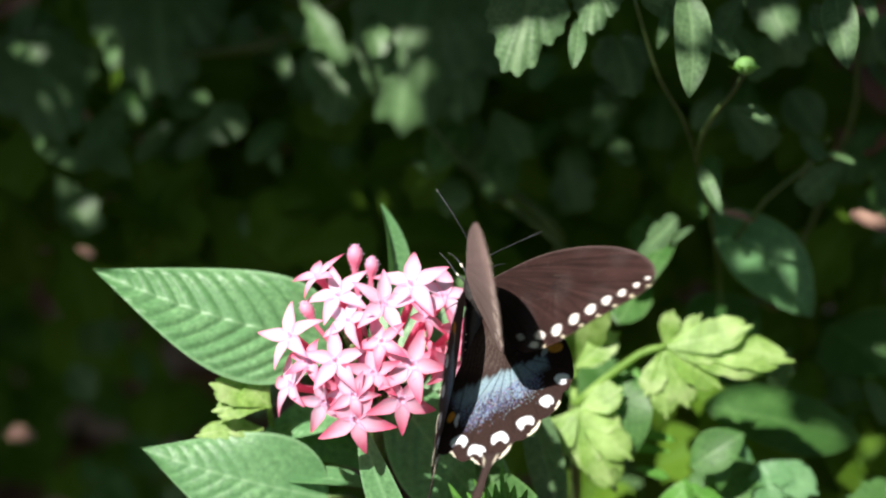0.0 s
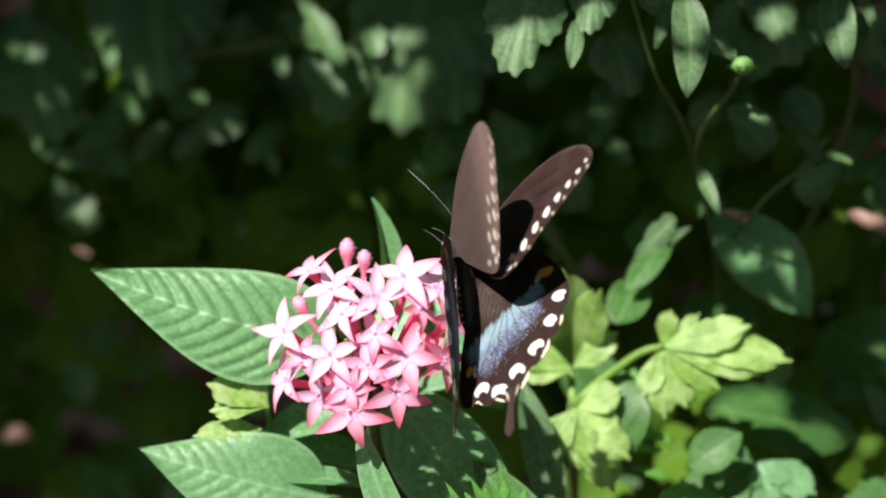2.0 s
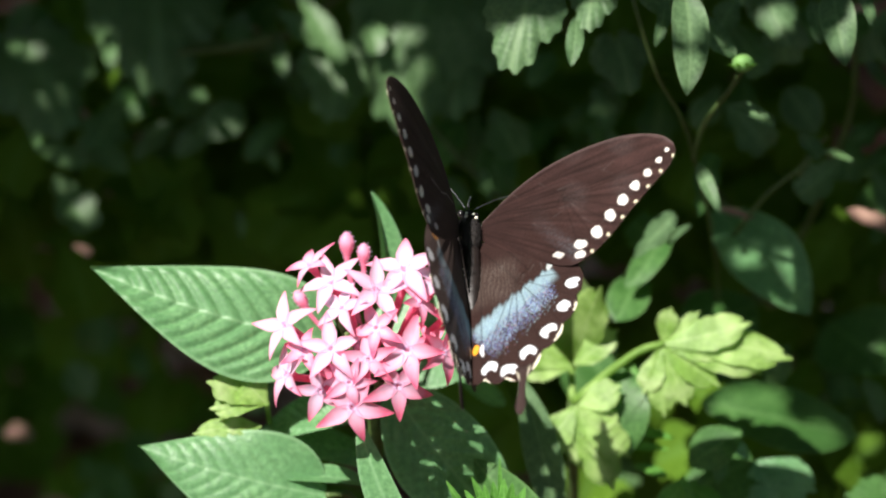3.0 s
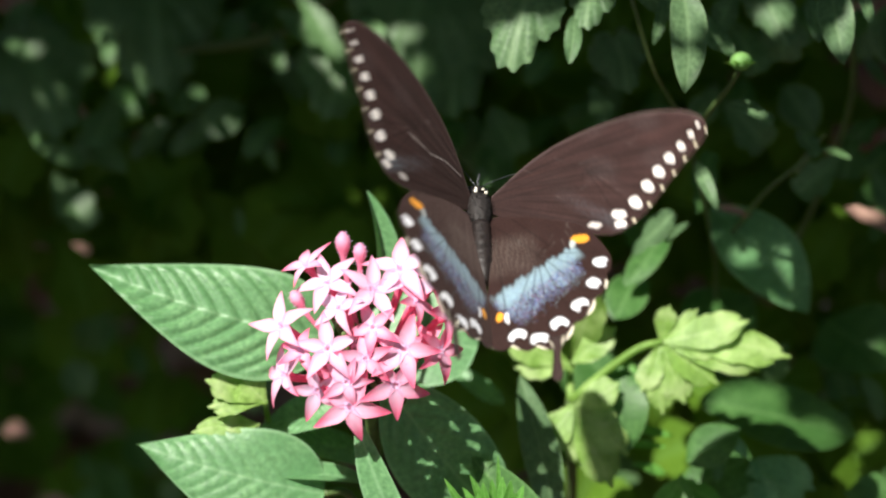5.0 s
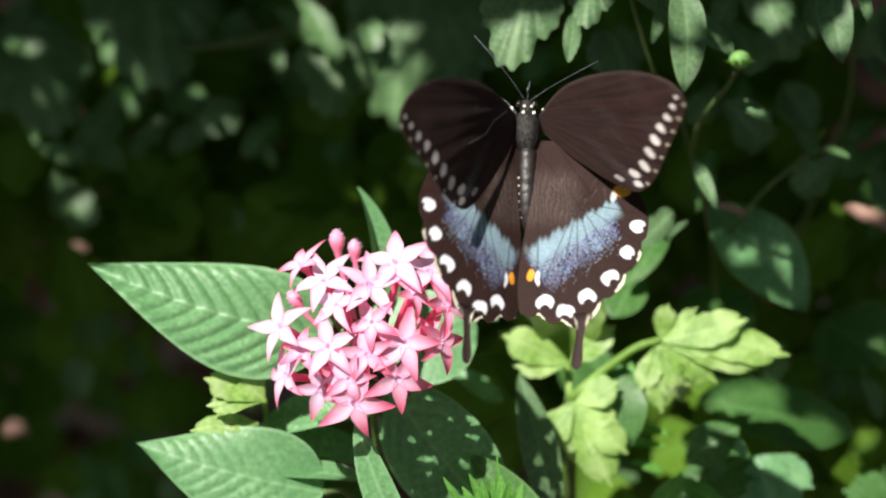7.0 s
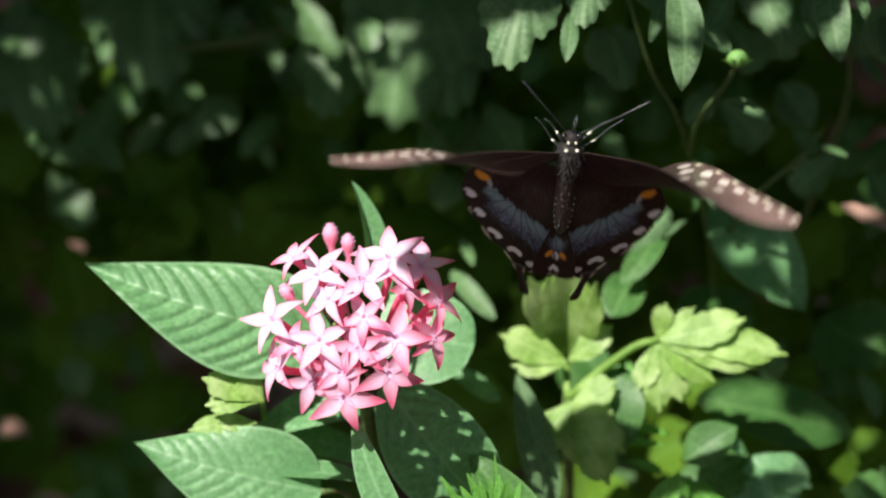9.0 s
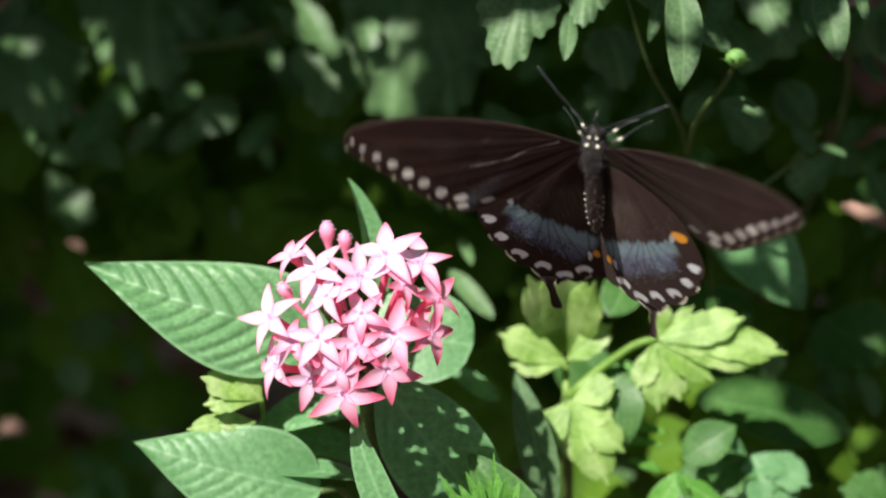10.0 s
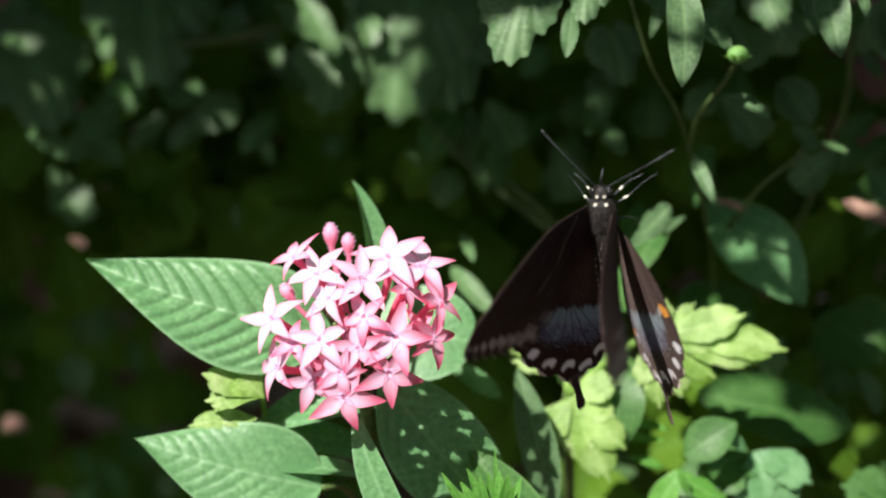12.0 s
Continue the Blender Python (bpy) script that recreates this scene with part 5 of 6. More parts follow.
def build_butterfly():
    rnd = random.Random(4)
    b = thing("swallowtail_butterfly", (0, 0, 0.4), "black swallowtail butterfly with white spots and blue hindwings", "butterfly")
    rows = [(5.0, 0.8, 0.8, 0.2), (4.4, 1.9, 1.6, 0.2), (3.0, 2.5, 2.3, 0.2), (1.0, 2.7, 2.6, 0.1), (-1.2, 2.5, 2.4, 0), (-3.0, 2.0, 1.9, -0.1), (-3.8, 1.2, 1.2, -0.1)]
    v, f = lathe(rows)
    add_hair(v, f, rows, 700, 1.2, rnd)
    mesh_object("thorax", v, f, FUR, b, "furry black thorax")
    rows = [(-3.0, 1.3, 1.3, 0)]
    for i in range(22):
        t = i / 21
        r = (2.15 + 0.15 * math.sin(math.pi * t)) * (1 - 0.8 * t ** 6) * (1 - 0.06 * (i % 3 == 0))
        rows.append((-3.6 - t * 16.4, r * 0.95, r * 0.95, -0.6 * t))
    rows.append((-20.5, 0.2, 0.2, -0.7))
    v, f = lathe(rows)
    add_hair(v, f, rows, 260, 0.6, rnd)
    ab = mesh_object("abdomen", v, f, ABDOMEN, b, "segmented grey-black abdomen")
    for side in (-1, 1):
        for k in range(6):
            t = 0.35 + 0.1 * k
            y = -3.6 - t * 16.4
            r = 2.2 * (1 - 0.8 * t ** 6)
            v, f = ball((side * r * 0.86, y, -0.6 * t + r * 0.42), 0.19, 5)
            mesh_object("side_spot", v, f, CREAM, ab)
    rows = [(7.3, 0.3, 0.3, -0.2), (7.0, 1.1, 1.0, -0.1), (6.2, 1.6, 1.4, 0), (5.2, 1.5, 1.3, 0.1), (4.6, 1.0, 1.0, 0.2)]
    v, f = lathe(rows)
    add_hair(v, f, rows, 160, 0.7, rnd)
    hd = mesh_object("head", v, f, FUR, b, "black head with cream dots")
    for side in (-1, 1):
        v, f = ball((side * 1.55, 6.3, 0.1), 0.85)
        mesh_object("eye", v, f, EYE_SKIN, hd, "glossy dark eye")
        for x, y, z, r in ((0.75, 5.6, 1.35, 0.30), (1.1, 4.1, 2.0, 0.38)):
            v, f = ball((side * x, y, z), r, 6)
            mesh_object("cream_dot", v, f, CREAM, hd)
        spread = 0 if side < 0 else radians(20)
        feeler = [(side * 0.5, 7.0, 0.6)]
        for x, y, z in ((3.0, 4.2, 1.2), (6.7, 8.8, 1.2), (10.5, 13.4, 0.6)):
            feeler.append((side * (0.5 + x * math.cos(spread) + y * math.sin(spread)), 7.0 + y * math.cos(spread) - x * math.sin(spread), z))
        v, f = mm_tube(feeler, [0.10, 0.07, 0.07, 0.08, 0.15, 0.12], 20)
        mesh_object("antenna", v, f, HORN, b, "thin black clubbed antenna")
    spiral = [(0.1, 7.0, -0.4), (0.25, 8.6, 0.2)]
    for i in range(16):
        # the coil stands in the plane of the body
        a, r = 2.4 - i * 0.72, 1.35 - 0.055 * i
        spiral.append((0.3 + 0.22 * r * math.cos(a) + 0.015 * i, 10.0 + r * math.cos(a), -0.1 + r * math.sin(a)))
    v, f = mm_tube(spiral, [0.13, 0.11, 0.09], 64, 6)
    mesh_object("proboscis", v, f, HORN, hd, "coiled dark tongue")
    for side in (-1, 1):
        reach = 0.85 if side > 0 else 0.5
        for root, knee, foot in (((1.4, 3.6, -1.4), (4.6, 6.2, -1.8), (9.6, 8.4, -3.0)), ((1.7, 2.2, -1.6), (5.8, 4.0, -2.0), (12.6, 8.2, -3.6)), ((1.5, -1.2, -1.8), (4.6, -2.4, -4.4), (7.6, -5.2, -7.2))):
            w = [np.array((side * (root[0] + (q[0] - root[0]) * reach), q[1], q[2])) for q in (root, knee, foot)]
            ctrl = [w[0], (w[0] + w[1]) / 2 + (0, 0, 0.3), w[1], (w[1] + w[2]) / 2 + (0, 0.4, 0), w[2]]
            v, f = mm_tube(ctrl, [0.24, 0.18, 0.12, 0.08, 0.06], 18, 6)
            leg = mesh_object("leg", v, f, HORN, b, "thin black leg with a pale joint")
            if root[1] > 0:
                v, f = mm_tube([w[1] + (w[0] - w[1]) * 0.32, w[1] + (w[0] - w[1]) * 0.16 + (0, 0, 0.1), w[1]], [0.14, 0.26, 0.18], 8, 7)
                mesh_object("leg_joint", v, f, CREAM, leg, "cream scales on the joint")
    fp = patch(FORE_LEAD, FORE_OUTER, FORE_REAR, 230, 160)
    hp = patch(HIND_LEAD, HIND_OUTER, HIND_REAR, 190, 240)
    parts = {}
    for side, key in ((-1, "left"), (1, "right")):
        v, f, at = wing_mesh(fp, fore_pattern, side, fore_camber)
        fw = None
        for k, (pv, pf, pc) in enumerate(cut_panels(v, f, at["pattern"])):
            if k == 0:
                fw = mesh_object("forewing", pv, pf, WING, b, "dark brown forewing with a row of white spots", {"pattern": pc})
                fw.location = (side * FORE_PIVOT.x, FORE_PIVOT.y, FORE_PIVOT.z)
            else:
                parts["%s panel %d" % (key, k)] = mesh_object("wing_panel", pv, pf, WING, fw, "", {"pattern": pc})
        v, f, at = wing_mesh(hp, hind_pattern, side, hind_camber, hind_edge)
        hw = mesh_object("hindwing", v, f, WING, b, "black hindwing dusted pale blue with white crescents", at)
        hw.location = (side * HIND_PIVOT.x, HIND_PIVOT.y, HIND_PIVOT.z)
        v, f, at = tail_mesh(side)
        mesh_object("tail", v, f, WING, hw, "narrow dark tail with a rounded end", at)
        parts[key + " fore"], parts[key + " hind"] = fw, hw
    return b, parts


PANELS = 60


def cut_panels(verts, faces, colours):
    """The inner forewing cut across its span into stiff panels, so that the outer wing can turn over on the upstroke."""
    out = []
    mean = [sum(abs(verts[i][0]) for i in f) / len(f) / MM for f in faces]
    for k in range(PANELS):
        lo = -99 if k == 0 else 4 + 30 * k / PANELS
        hi = 99 if k == PANELS - 1 else 4 + 30 * (k + 1) / PANELS
        mine = [f for f, x in zip(faces, mean) if lo <= x < hi]
        used = sorted({i for f in mine for i in f})
        slot = {i: n for n, i in enumerate(used)}
        out.append(([verts[i] for i in used], [tuple(slot[i] for i in f) for f in mine], [tuple(colours[i]) for i in used]))
    return out


def wring(side, k, twist):
    """The pose of panel k when the wing's tip is twisted by that many degrees about its span."""
    axis = Vector((side * math.cos(radians(25)), math.sin(radians(25)), 0))
    u = k / (PANELS - 1)
    m = Matrix.Rotation(radians(side * twist * u * u * (3 - 2 * u)), 4, axis)
    c = Vector((0, 0.002, 0))
    return Matrix.Translation(c) @ m @ Matrix.Translation(-c)


def beat(side, pivot, flap, twist, sweep):
    """A wing's pose on the body: raised by flap, turned about its length by twist, swung forward by sweep, in degrees."""
    r = Matrix.Rotation(radians(-side * flap), 4, "Y") @ Matrix.Rotation(radians(twist), 4, "X") @ Matrix.Rotation(radians(side * sweep), 4, "Z")
    return Matrix.Translation((side * pivot.x, pivot.y, pivot.z)) @ r


build_ground()
build_fallen()
build_pentas()
build_lime()
build_mum()
build_back()
build_unseen_tree()
build_unseen_foliage()
BUTTERFLY, BODY_PARTS = build_butterfly()


def motions():
    """Everything that moves: the butterfly, its wings, and the flower head that nods under it."""
    walk(BUTTERFLY, [
        (0.0, pose(0.0050, -0.0123, 0.3600, 41.2, 24.2, 15.6)),
        (0.5, pose(0.0051, -0.0099, 0.3625, 36.9, 21.5, 9.7)),
        (1.0, pose(0.0048, -0.0105, 0.3661, 29.5, 16.8, 1.0)),
        (1.5, pose(0.0039, -0.0080, 0.3689, 31.1, 21.9, 8.2)),
        (2.0, pose(0.0030, -0.0081, 0.3668, 16.4, 14.9, 8.6)),
        (2.5, pose(0.0034, -0.0059, 0.3681, 19.0, 19.4, 6.4)),
        (3.0, pose(0.0042, -0.0056, 0.3687, 12.6, 15.0, 5.5)),
        (4.8, pose(0.0058, -0.0126, 0.3779, 11.8, 16.7, 3.1)),
        (5.0, pose(0.0065, -0.0126, 0.3801, 8.0, 15.0, 5.2)),
        (5.5, pose(0.0093, -0.0037, 0.3806, 15.6, 16.4, 5.9)),
        (6.0, pose(0.0128, 0.0006, 0.3850, 20.7, 3.7, 3.3)),
        (6.5, pose(0.0150, -0.0051, 0.3930, 28.8, -3.5, 0.4)),
        (7.0, pose(0.0165, -0.0018, 0.3917, 40.9, 6.6, 5.7)),
        (7.2, pose(0.0168, -0.0015, 0.3917, 38.3, 8.4, 5.6)),
        (8.8, pose(0.0243, -0.0065, 0.3889, 88.3, -2.4, 0.7)),
        (9.0, pose(0.0254, -0.0082, 0.3896, 92.7, 3.4, 3.3)),
        (9.2, pose(0.0259, -0.0105, 0.3932, 96.8, -0.3, 2.0)),
        (9.4, pose(0.0281, -0.0139, 0.3954, 90.6, -0.3, -5.2)),
        (9.6, pose(0.0288, -0.0164, 0.3973, 94.8, -1.4, -8.3)),
        (9.8, pose(0.0292, -0.0186, 0.3978, 94.1, -2.4, -13.5)),
        (10.0, pose(0.0299, -0.0228, 0.4012, 93.6, -1.4, -16.7)),
        (10.2, pose(0.0309, -0.0244, 0.4009, 96.2, -1.2, -14.3)),
        (10.5, pose(0.0311, -0.0268, 0.3983, 95.8, -6.7, -4.3)),
        (10.7, pose(0.0306, -0.0234, 0.3911, 96.3, -8.6, -4.2)),
        (10.9, pose(0.0312, -0.0270, 0.3901, 96.3, -13.0, 0.1)),
        (11.1, pose(0.0312, -0.0322, 0.3909, 98.0, -9.6, -2.1)),
        (11.3, pose(0.0295, -0.0338, 0.3902, 95.6, -1.1, -6.4)),
        (11.5, pose(0.0288, -0.0313, 0.3892, 95.6, 1.4, -5.6)),
        (11.7, pose(0.0302, -0.0253, 0.3866, 84.1, -1.0, -5.0)),
        (12.0, pose(0.0317, -0.0235, 0.3856, 84.0, -5.7, -7.7)),
    ])
    walk(BODY_PARTS["left fore"], [
        (0.0, beat(-1, FORE_PIVOT, 64.1, -18.3, -33.2)),
        (0.5, beat(-1, FORE_PIVOT, 56.4, -8.3, -28.3)),
        (1.0, beat(-1, FORE_PIVOT, 75.0, 19.9, -32.2)),
        (1.5, beat(-1, FORE_PIVOT, 80.3, -1.0, -28.4)),
        (2.0, beat(-1, FORE_PIVOT, 79.6, -13.5, -35.1)),
        (2.5, beat(-1, FORE_PIVOT, 63.8, -9.7, -29.7)),
        (3.0, beat(-1, FORE_PIVOT, 56.5, 2.3, -26.1)),
        (4.8, beat(-1, FORE_PIVOT, 54.8, 5.5, -23.9)),
        (5.0, beat(-1, FORE_PIVOT, 38.7, 15.3, -10.0)),
        (5.5, beat(-1, FORE_PIVOT, -9.1, 14.7, -2.6)),
        (6.0, beat(-1, FORE_PIVOT, -25.8, 4.5, -21.0)),
        (6.5, beat(-1, FORE_PIVOT, -8.6, 2.8, -26.9)),
        (6.750, beat(-1, FORE_PIVOT, 22.3, 5.8, -31.6)),
        (7.0, beat(-1, FORE_PIVOT, 53.2, 8.8, -36.3)),
        (7.2, beat(-1, FORE_PIVOT, 41.1, -9.9, -37.8)),
        (8.000, beat(-1, FORE_PIVOT, 7.4, 12.7, -30.7)),
        (8.8, beat(-1, FORE_PIVOT, -26.3, 35.4, -23.7)),
        (9.0, beat(-1, FORE_PIVOT, 3.8, 33.3, -28.4)),
        (9.2, beat(-1, FORE_PIVOT, 23.3, 30.4, -32.9)),
        (9.4, beat(-1, FORE_PIVOT, 49.5, 4.5, -28.5)),
        (9.6, beat(-1, FORE_PIVOT, 41.0, 4.9, -37.9)),
        (9.8, beat(-1, FORE_PIVOT, 25.0, 0.9, -34.2)),
        (10.0, beat(-1, FORE_PIVOT, 15.0, 7.2, -21.1)),
        (10.2, beat(-1, FORE_PIVOT, -3.2, 5.4, -11.3)),
        (10.5, beat(-1, FORE_PIVOT, -45.3, 3.7, -3.5)),
        (10.7, beat(-1, FORE_PIVOT, -53.0, -3.2, -3.5)),
        (10.9, beat(-1, FORE_PIVOT, -52.5, 11.2, -8.1)),
        (11.0, beat(-1, FORE_PIVOT, -41.3, 13.7, -9.2)),
        (11.1, beat(-1, FORE_PIVOT, -28.6, 19.0, -8.7)),
        (11.3, beat(-1, FORE_PIVOT, -2.0, 36.2, -25.4)),
        (11.5, beat(-1, FORE_PIVOT, 28.0, 22.8, -35.8)),
        (11.7, beat(-1, FORE_PIVOT, 64.0, 32.3, -21.3)),
        (12.0, beat(-1, FORE_PIVOT, 65.7, 4.7, -33.8)),
    ])
    walk(BODY_PARTS["right fore"], [
        (0.0, beat(1, FORE_PIVOT, 71.4, -21.9, -32.4)),
        (0.5, beat(1, FORE_PIVOT, 53.1, -0.2, -25.5)),
        (1.0, beat(1, FORE_PIVOT, 58.8, 29.6, -18.2)),
        (1.5, beat(1, FORE_PIVOT, 88.0, 6.2, -22.3)),
        (2.0, beat(1, FORE_PIVOT, 76.0, -13.2, -37.8)),
        (2.5, beat(1, FORE_PIVOT, 67.7, -2.7, -31.6)),
        (3.0, beat(1, FORE_PIVOT, 50.7, 8.5, -27.8)),
        (4.8, beat(1, FORE_PIVOT, 51.8, 9.2, -17.8)),
        (5.0, beat(1, FORE_PIVOT, 28.6, 13.3, -13.9)),
        (5.5, beat(1, FORE_PIVOT, -14.2, 7.9, -10.6)),
        (6.0, beat(1, FORE_PIVOT, -53.6, 30.5, -16.2)),
        (6.5, beat(1, FORE_PIVOT, -13.1, 47.5, -36.2)),
        (6.750, beat(1, FORE_PIVOT, 28.1, 41.2, -34.1)),
        (7.0, beat(1, FORE_PIVOT, 69.3, 34.8, -31.9)),
        (7.2, beat(1, FORE_PIVOT, 66.2, 12.7, -26.6)),
        (8.000, beat(1, FORE_PIVOT, 36.5, 27.0, -22.5)),
        (8.8, beat(1, FORE_PIVOT, 6.7, 41.2, -18.3)),
        (9.0, beat(1, FORE_PIVOT, 17.9, 21.7, -40.1)),
        (9.2, beat(1, FORE_PIVOT, 40.2, 16.9, -67.4)),
        (9.4, beat(1, FORE_PIVOT, 76.2, 19.0, -39.1)),
        (9.6, beat(1, FORE_PIVOT, 65.9, -9.2, -26.7)),
        (9.8, beat(1, FORE_PIVOT, 46.3, 4.7, -21.5)),
        (10.0, beat(1, FORE_PIVOT, 20.7, 18.9, -15.8)),
        (10.2, beat(1, FORE_PIVOT, 6.7, 5.5, -11.6)),
        (10.5, beat(1, FORE_PIVOT, -10.9, 6.6, -11.1)),
        (10.7, beat(1, FORE_PIVOT, -28.4, 8.3, -19.2)),
        (10.9, beat(1, FORE_PIVOT, -9.8, 36.7, -18.1)),
        (11.1, beat(1, FORE_PIVOT, -0.1, 36.1, -30.8)),
        (11.3, beat(1, FORE_PIVOT, 5.4, 37.4, -39.8)),
        (11.5, beat(1, FORE_PIVOT, 29.3, 27.6, -50.9)),
        (11.7, beat(1, FORE_PIVOT, 64.1, 12.1, -52.7)),
        (12.0, beat(1, FORE_PIVOT, 87.1, 1.2, -38.0)),
    ])
    walk(BODY_PARTS["left hind"], [
        (0.0, beat(-1, HIND_PIVOT, 58.4, 6.1, 0.1)),
        (0.5, beat(-1, HIND_PIVOT, 57.7, -0.1, -5.8)),
        (1.0, beat(-1, HIND_PIVOT, 50.4, -6.8, 4.0)),
        (1.5, beat(-1, HIND_PIVOT, 50.0, -1.8, 3.6)),
        (2.0, beat(-1, HIND_PIVOT, 66.1, 2.8, -0.2)),
        (2.5, beat(-1, HIND_PIVOT, 60.4, -4.2, -0.2)),
        (3.0, beat(-1, HIND_PIVOT, 52.9, -1.4, -1.8)),
        (4.8, beat(-1, HIND_PIVOT, 53.9, -8.2, 3.7)),
        (5.0, beat(-1, HIND_PIVOT, 32.4, -3.2, 2.6)),
        (5.5, beat(-1, HIND_PIVOT, -10.2, -1.2, 0.5)),
        (6.0, beat(-1, HIND_PIVOT, -29.2, 1.4, 2.7)),
        (6.5, beat(-1, HIND_PIVOT, -11.5, -0.9, 1.6)),
        (7.0, beat(-1, HIND_PIVOT, 26.3, -1.4, 6.1)),
        (7.2, beat(-1, HIND_PIVOT, 30.6, 1.4, 0.6)),
        (8.000, beat(-1, HIND_PIVOT, -10.0, 2.6, 2.6)),
        (8.8, beat(-1, HIND_PIVOT, -50.6, 3.7, 4.7)),
        (9.0, beat(-1, HIND_PIVOT, -29.5, 14.3, 0.2)),
        (9.2, beat(-1, HIND_PIVOT, -5.4, 14.9, -1.9)),
        (9.4, beat(-1, HIND_PIVOT, 11.6, 22.7, -0.6)),
        (9.6, beat(-1, HIND_PIVOT, 16.8, 17.0, -1.7)),
        (9.8, beat(-1, HIND_PIVOT, 24.0, 16.7, -4.5)),
        (10.0, beat(-1, HIND_PIVOT, 9.1, 11.1, -2.2)),
        (10.2, beat(-1, HIND_PIVOT, -8.6, 8.8, 0.1)),
        (10.5, beat(-1, HIND_PIVOT, -47.4, 7.7, 7.8)),
        (10.7, beat(-1, HIND_PIVOT, -46.6, 3.2, 4.7)),
        (10.9, beat(-1, HIND_PIVOT, -48.0, -0.9, 8.2)),
        (11.1, beat(-1, HIND_PIVOT, -49.7, 2.9, 7.8)),
        (11.3, beat(-1, HIND_PIVOT, -29.5, 14.8, -2.1)),
        (11.5, beat(-1, HIND_PIVOT, -4.5, 14.4, -10.1)),
        (11.7, beat(-1, HIND_PIVOT, 17.0, 16.4, -12.0)),
        (12.0, beat(-1, HIND_PIVOT, 43.9, 9.3, -10.1)),
    ])
    walk(BODY_PARTS["right hind"], [
        (0.0, beat(1, HIND_PIVOT, 45.2, -21.0, -3.5)),
        (0.5, beat(1, HIND_PIVOT, 39.2, -14.0, -1.0)),
        (1.0, beat(1, HIND_PIVOT, 30.5, -9.9, 3.5)),
        (1.5, beat(1, HIND_PIVOT, 43.7, -7.0, 2.8)),
        (2.0, beat(1, HIND_PIVOT, 50.0, -6.2, -1.9)),
        (2.5, beat(1, HIND_PIVOT, 54.1, -5.1, 2.7)),
        (3.0, beat(1, HIND_PIVOT, 40.3, -3.6, -1.2)),
        (4.8, beat(1, HIND_PIVOT, 42.0, -6.1, 3.8)),
        (5.0, beat(1, HIND_PIVOT, 24.7, -2.5, 2.0)),
        (5.5, beat(1, HIND_PIVOT, -15.7, -3.0, 0.6)),
        (6.0, beat(1, HIND_PIVOT, -63.7, 6.0, 2.7)),
        (6.5, beat(1, HIND_PIVOT, -63.4, 8.5, 1.7)),
        (6.750, beat(1, HIND_PIVOT, -25.2, 0.1, 0.3)),
        (7.0, beat(1, HIND_PIVOT, 13.0, -8.3, -1.2)),
        (7.2, beat(1, HIND_PIVOT, 17.8, -5.1, 1.2)),
        (8.000, beat(1, HIND_PIVOT, -11.7, 3.6, 1.2)),
        (8.8, beat(1, HIND_PIVOT, -41.3, 12.3, 1.2)),
        (9.0, beat(1, HIND_PIVOT, -11.9, 14.2, -2.1)),
        (9.2, beat(1, HIND_PIVOT, 6.8, 13.6, -6.2)),
        (9.4, beat(1, HIND_PIVOT, 16.7, 20.6, -6.3)),
        (9.6, beat(1, HIND_PIVOT, 24.1, 11.9, -9.9)),
        (9.8, beat(1, HIND_PIVOT, 25.1, 10.5, -8.9)),
        (10.0, beat(1, HIND_PIVOT, 21.4, 8.9, -2.1)),
        (10.2, beat(1, HIND_PIVOT, 10.3, 6.3, 2.3)),
        (10.5, beat(1, HIND_PIVOT, -13.2, 7.9, -1.3)),
        (10.7, beat(1, HIND_PIVOT, -29.7, 9.5, -0.0)),
        (10.9, beat(1, HIND_PIVOT, -36.3, 9.6, -3.5)),
        (11.1, beat(1, HIND_PIVOT, -31.4, 7.9, -0.6)),
        (11.3, beat(1, HIND_PIVOT, -14.4, 11.2, 6.9)),
        (11.5, beat(1, HIND_PIVOT, -7.4, 9.1, 14.9)),
        (11.7, beat(1, HIND_PIVOT, 27.5, 6.0, 2.3)),
        (12.0, beat(1, HIND_PIVOT, 57.3, 9.4, -3.7)),
    ])
    for k in range(1, PANELS):
        walk(BODY_PARTS["left panel %d" % k], [
            (0.0, wring(-1, k, 0)), (7.2, wring(-1, k, 0)),
            (8.800, wring(-1, k, 31)),
            (9.000, wring(-1, k, 26)),
            (9.200, wring(-1, k, 37)),
            (9.400, wring(-1, k, 21)),
            (9.600, wring(-1, k, -20)),
            (9.800, wring(-1, k, -7)),
            (10.000, wring(-1, k, -2)),
            (10.200, wring(-1, k, -2)),
            (10.500, wring(-1, k, -3)),
            (10.700, wring(-1, k, 3)),
            (10.900, wring(-1, k, 34)),
            (11.100, wring(-1, k, 34)),
            (11.300, wring(-1, k, 22)),
            (11.500, wring(-1, k, 30)),
            (11.700, wring(-1, k, 47)),
            (12.000, wring(-1, k, 8)),
        ])
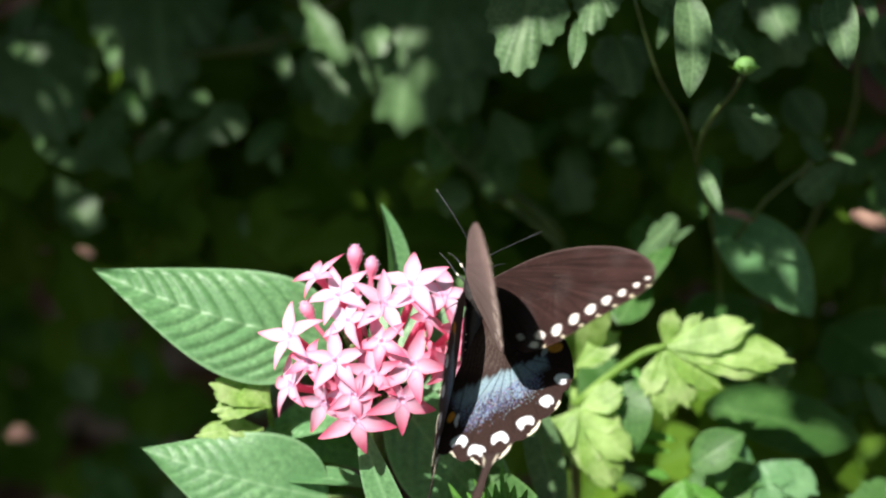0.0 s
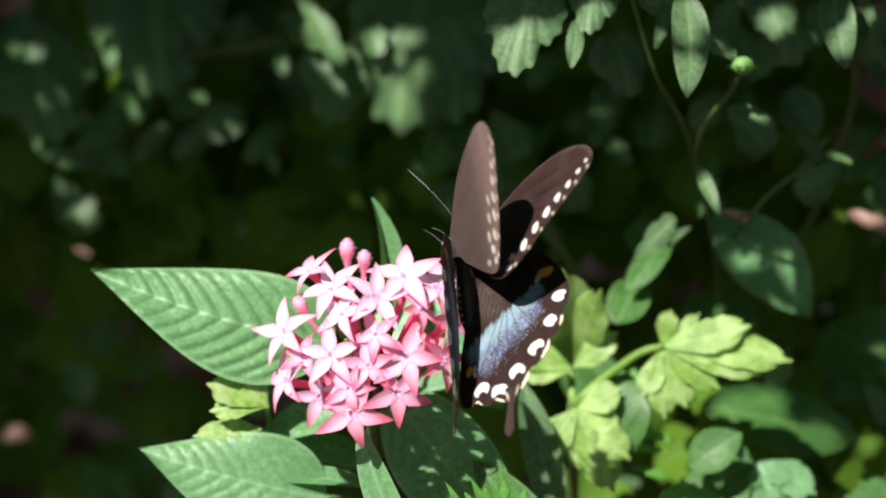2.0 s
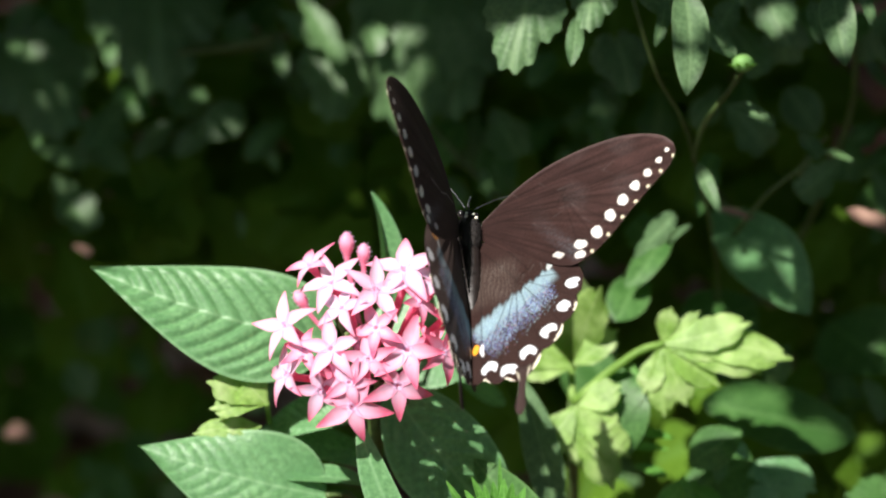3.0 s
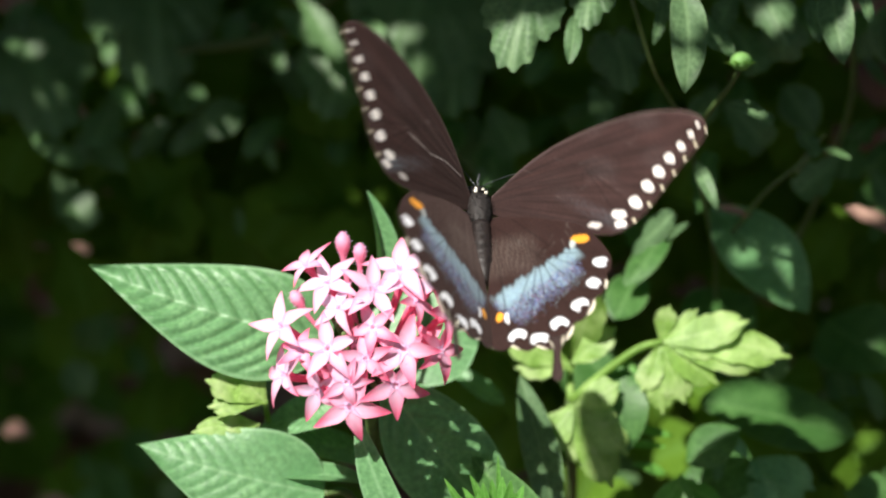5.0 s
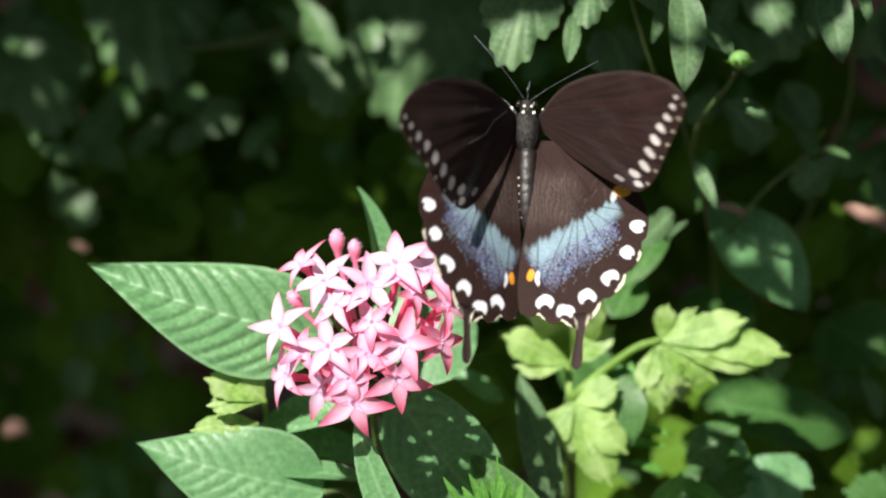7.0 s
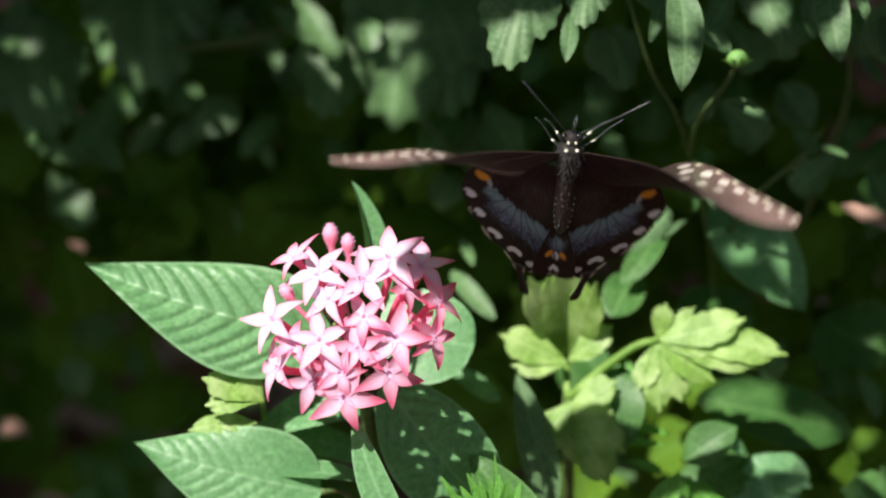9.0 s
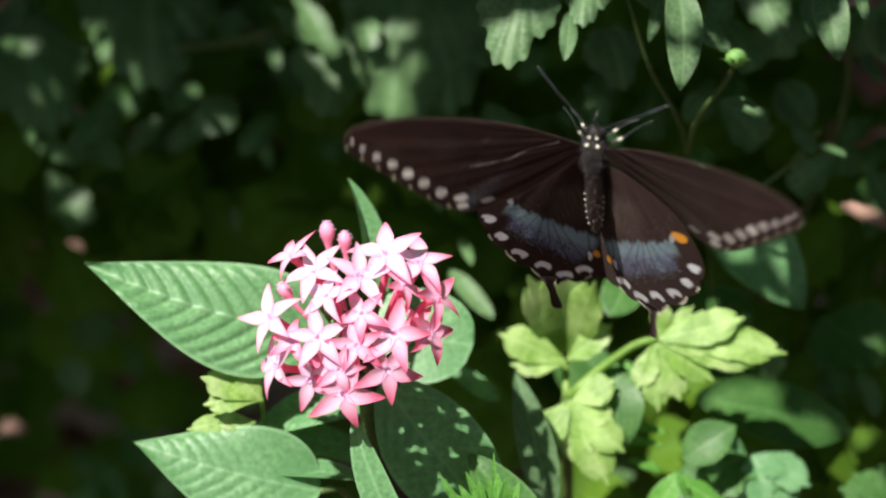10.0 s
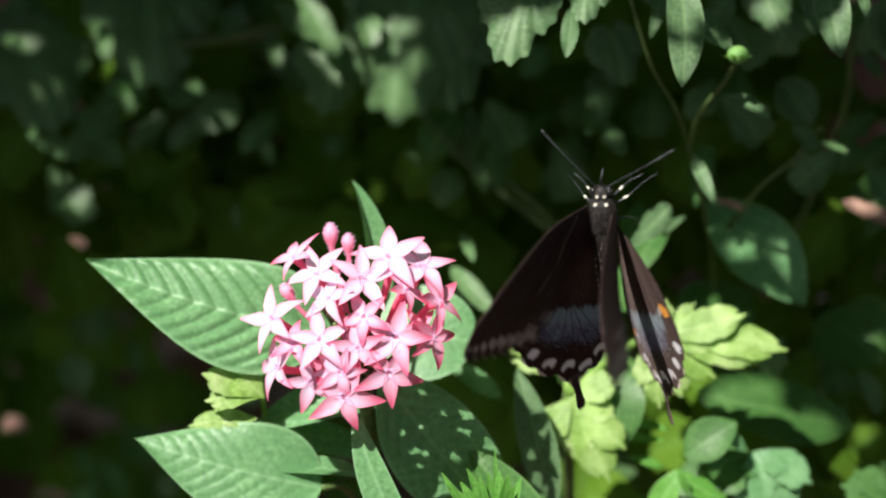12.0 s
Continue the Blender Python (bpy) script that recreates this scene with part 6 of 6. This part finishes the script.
    for k in range(1, PANELS):
        walk(BODY_PARTS["right panel %d" % k], [
            (0.0, wring(1, k, 0)), (7.2, wring(1, k, 0)),
            (8.800, wring(1, k, 32)),
            (9.000, wring(1, k, 51)),
            (9.200, wring(1, k, 63)),
            (9.400, wring(1, k, 52)),
            (9.500, wring(1, k, 21)),
            (9.600, wring(1, k, -9)),
            (9.800, wring(1, k, 4)),
            (10.000, wring(1, k, -7)),
            (10.200, wring(1, k, -1)),
            (10.500, wring(1, k, -5)),
            (10.700, wring(1, k, 9)),
            (10.900, wring(1, k, 31)),
            (11.100, wring(1, k, 27)),
            (11.300, wring(1, k, 22)),
            (11.500, wring(1, k, 35)),
            (11.700, wring(1, k, 53)),
            (12.000, wring(1, k, 9)),
        ])
    walk(bpy.data.objects["flower_head"], [
        (0.0, pose(-0.01217, -0.00195, -0.00249, -0.12, 4.14, -3.24)),
        (0.5, pose(-0.00842, -0.00188, -0.00240, -0.06, 3.00, -2.35)),
        (1.0, pose(-0.00765, -0.00180, -0.00230, -0.05, 2.66, -2.08)),
        (1.5, pose(-0.00971, -0.00163, -0.00208, -0.07, 3.23, -2.53)),
        (2.0, pose(-0.00891, -0.00131, -0.00168, -0.06, 3.00, -2.35)),
        (2.5, pose(-0.00719, -0.00106, -0.00135, -0.04, 2.54, -1.99)),
        (3.0, pose(-0.00765, -0.00082, -0.00105, -0.05, 2.66, -2.08)),
        (5.0, pose(-0.00675, -0.00108, -0.00138, -0.04, 2.31, -1.81)),
        (5.5, pose(-0.00422, -0.00125, -0.00159, -0.02, 1.75, -1.36)),
        (6.0, pose(0.00240, -0.00108, -0.00139, -0.00, -0.23, 0.18)),
        (6.5, pose(0.00273, -0.00105, -0.00134, -0.00, -0.20, 0.16)),
        (7.0, pose(0.00304, -0.00088, -0.00113, -0.00, -0.45, 0.35)),
        (9.0, pose(-0.00103, -0.00020, -0.00025, -0.00, 0.35, -0.27)),
        (9.5, pose(0.00074, -0.00003, -0.00004, -0.00, -0.21, 0.17)),
        (10.0, pose(0.00127, 0.00009, 0.00011, -0.00, -0.35, 0.27)),
        (10.5, pose(0.00000, 0.00000, 0.00000, 0.00, -0.00, 0.00)),
        (11.0, pose(-0.00155, -0.00012, -0.00016, -0.00, 0.46, -0.36)),
        (11.5, pose(-0.00200, -0.00035, -0.00045, -0.00, 0.59, -0.46)),
        (12.0, pose(-0.00148, -0.00069, -0.00088, -0.00, 0.47, -0.37)),
    ])


motions()
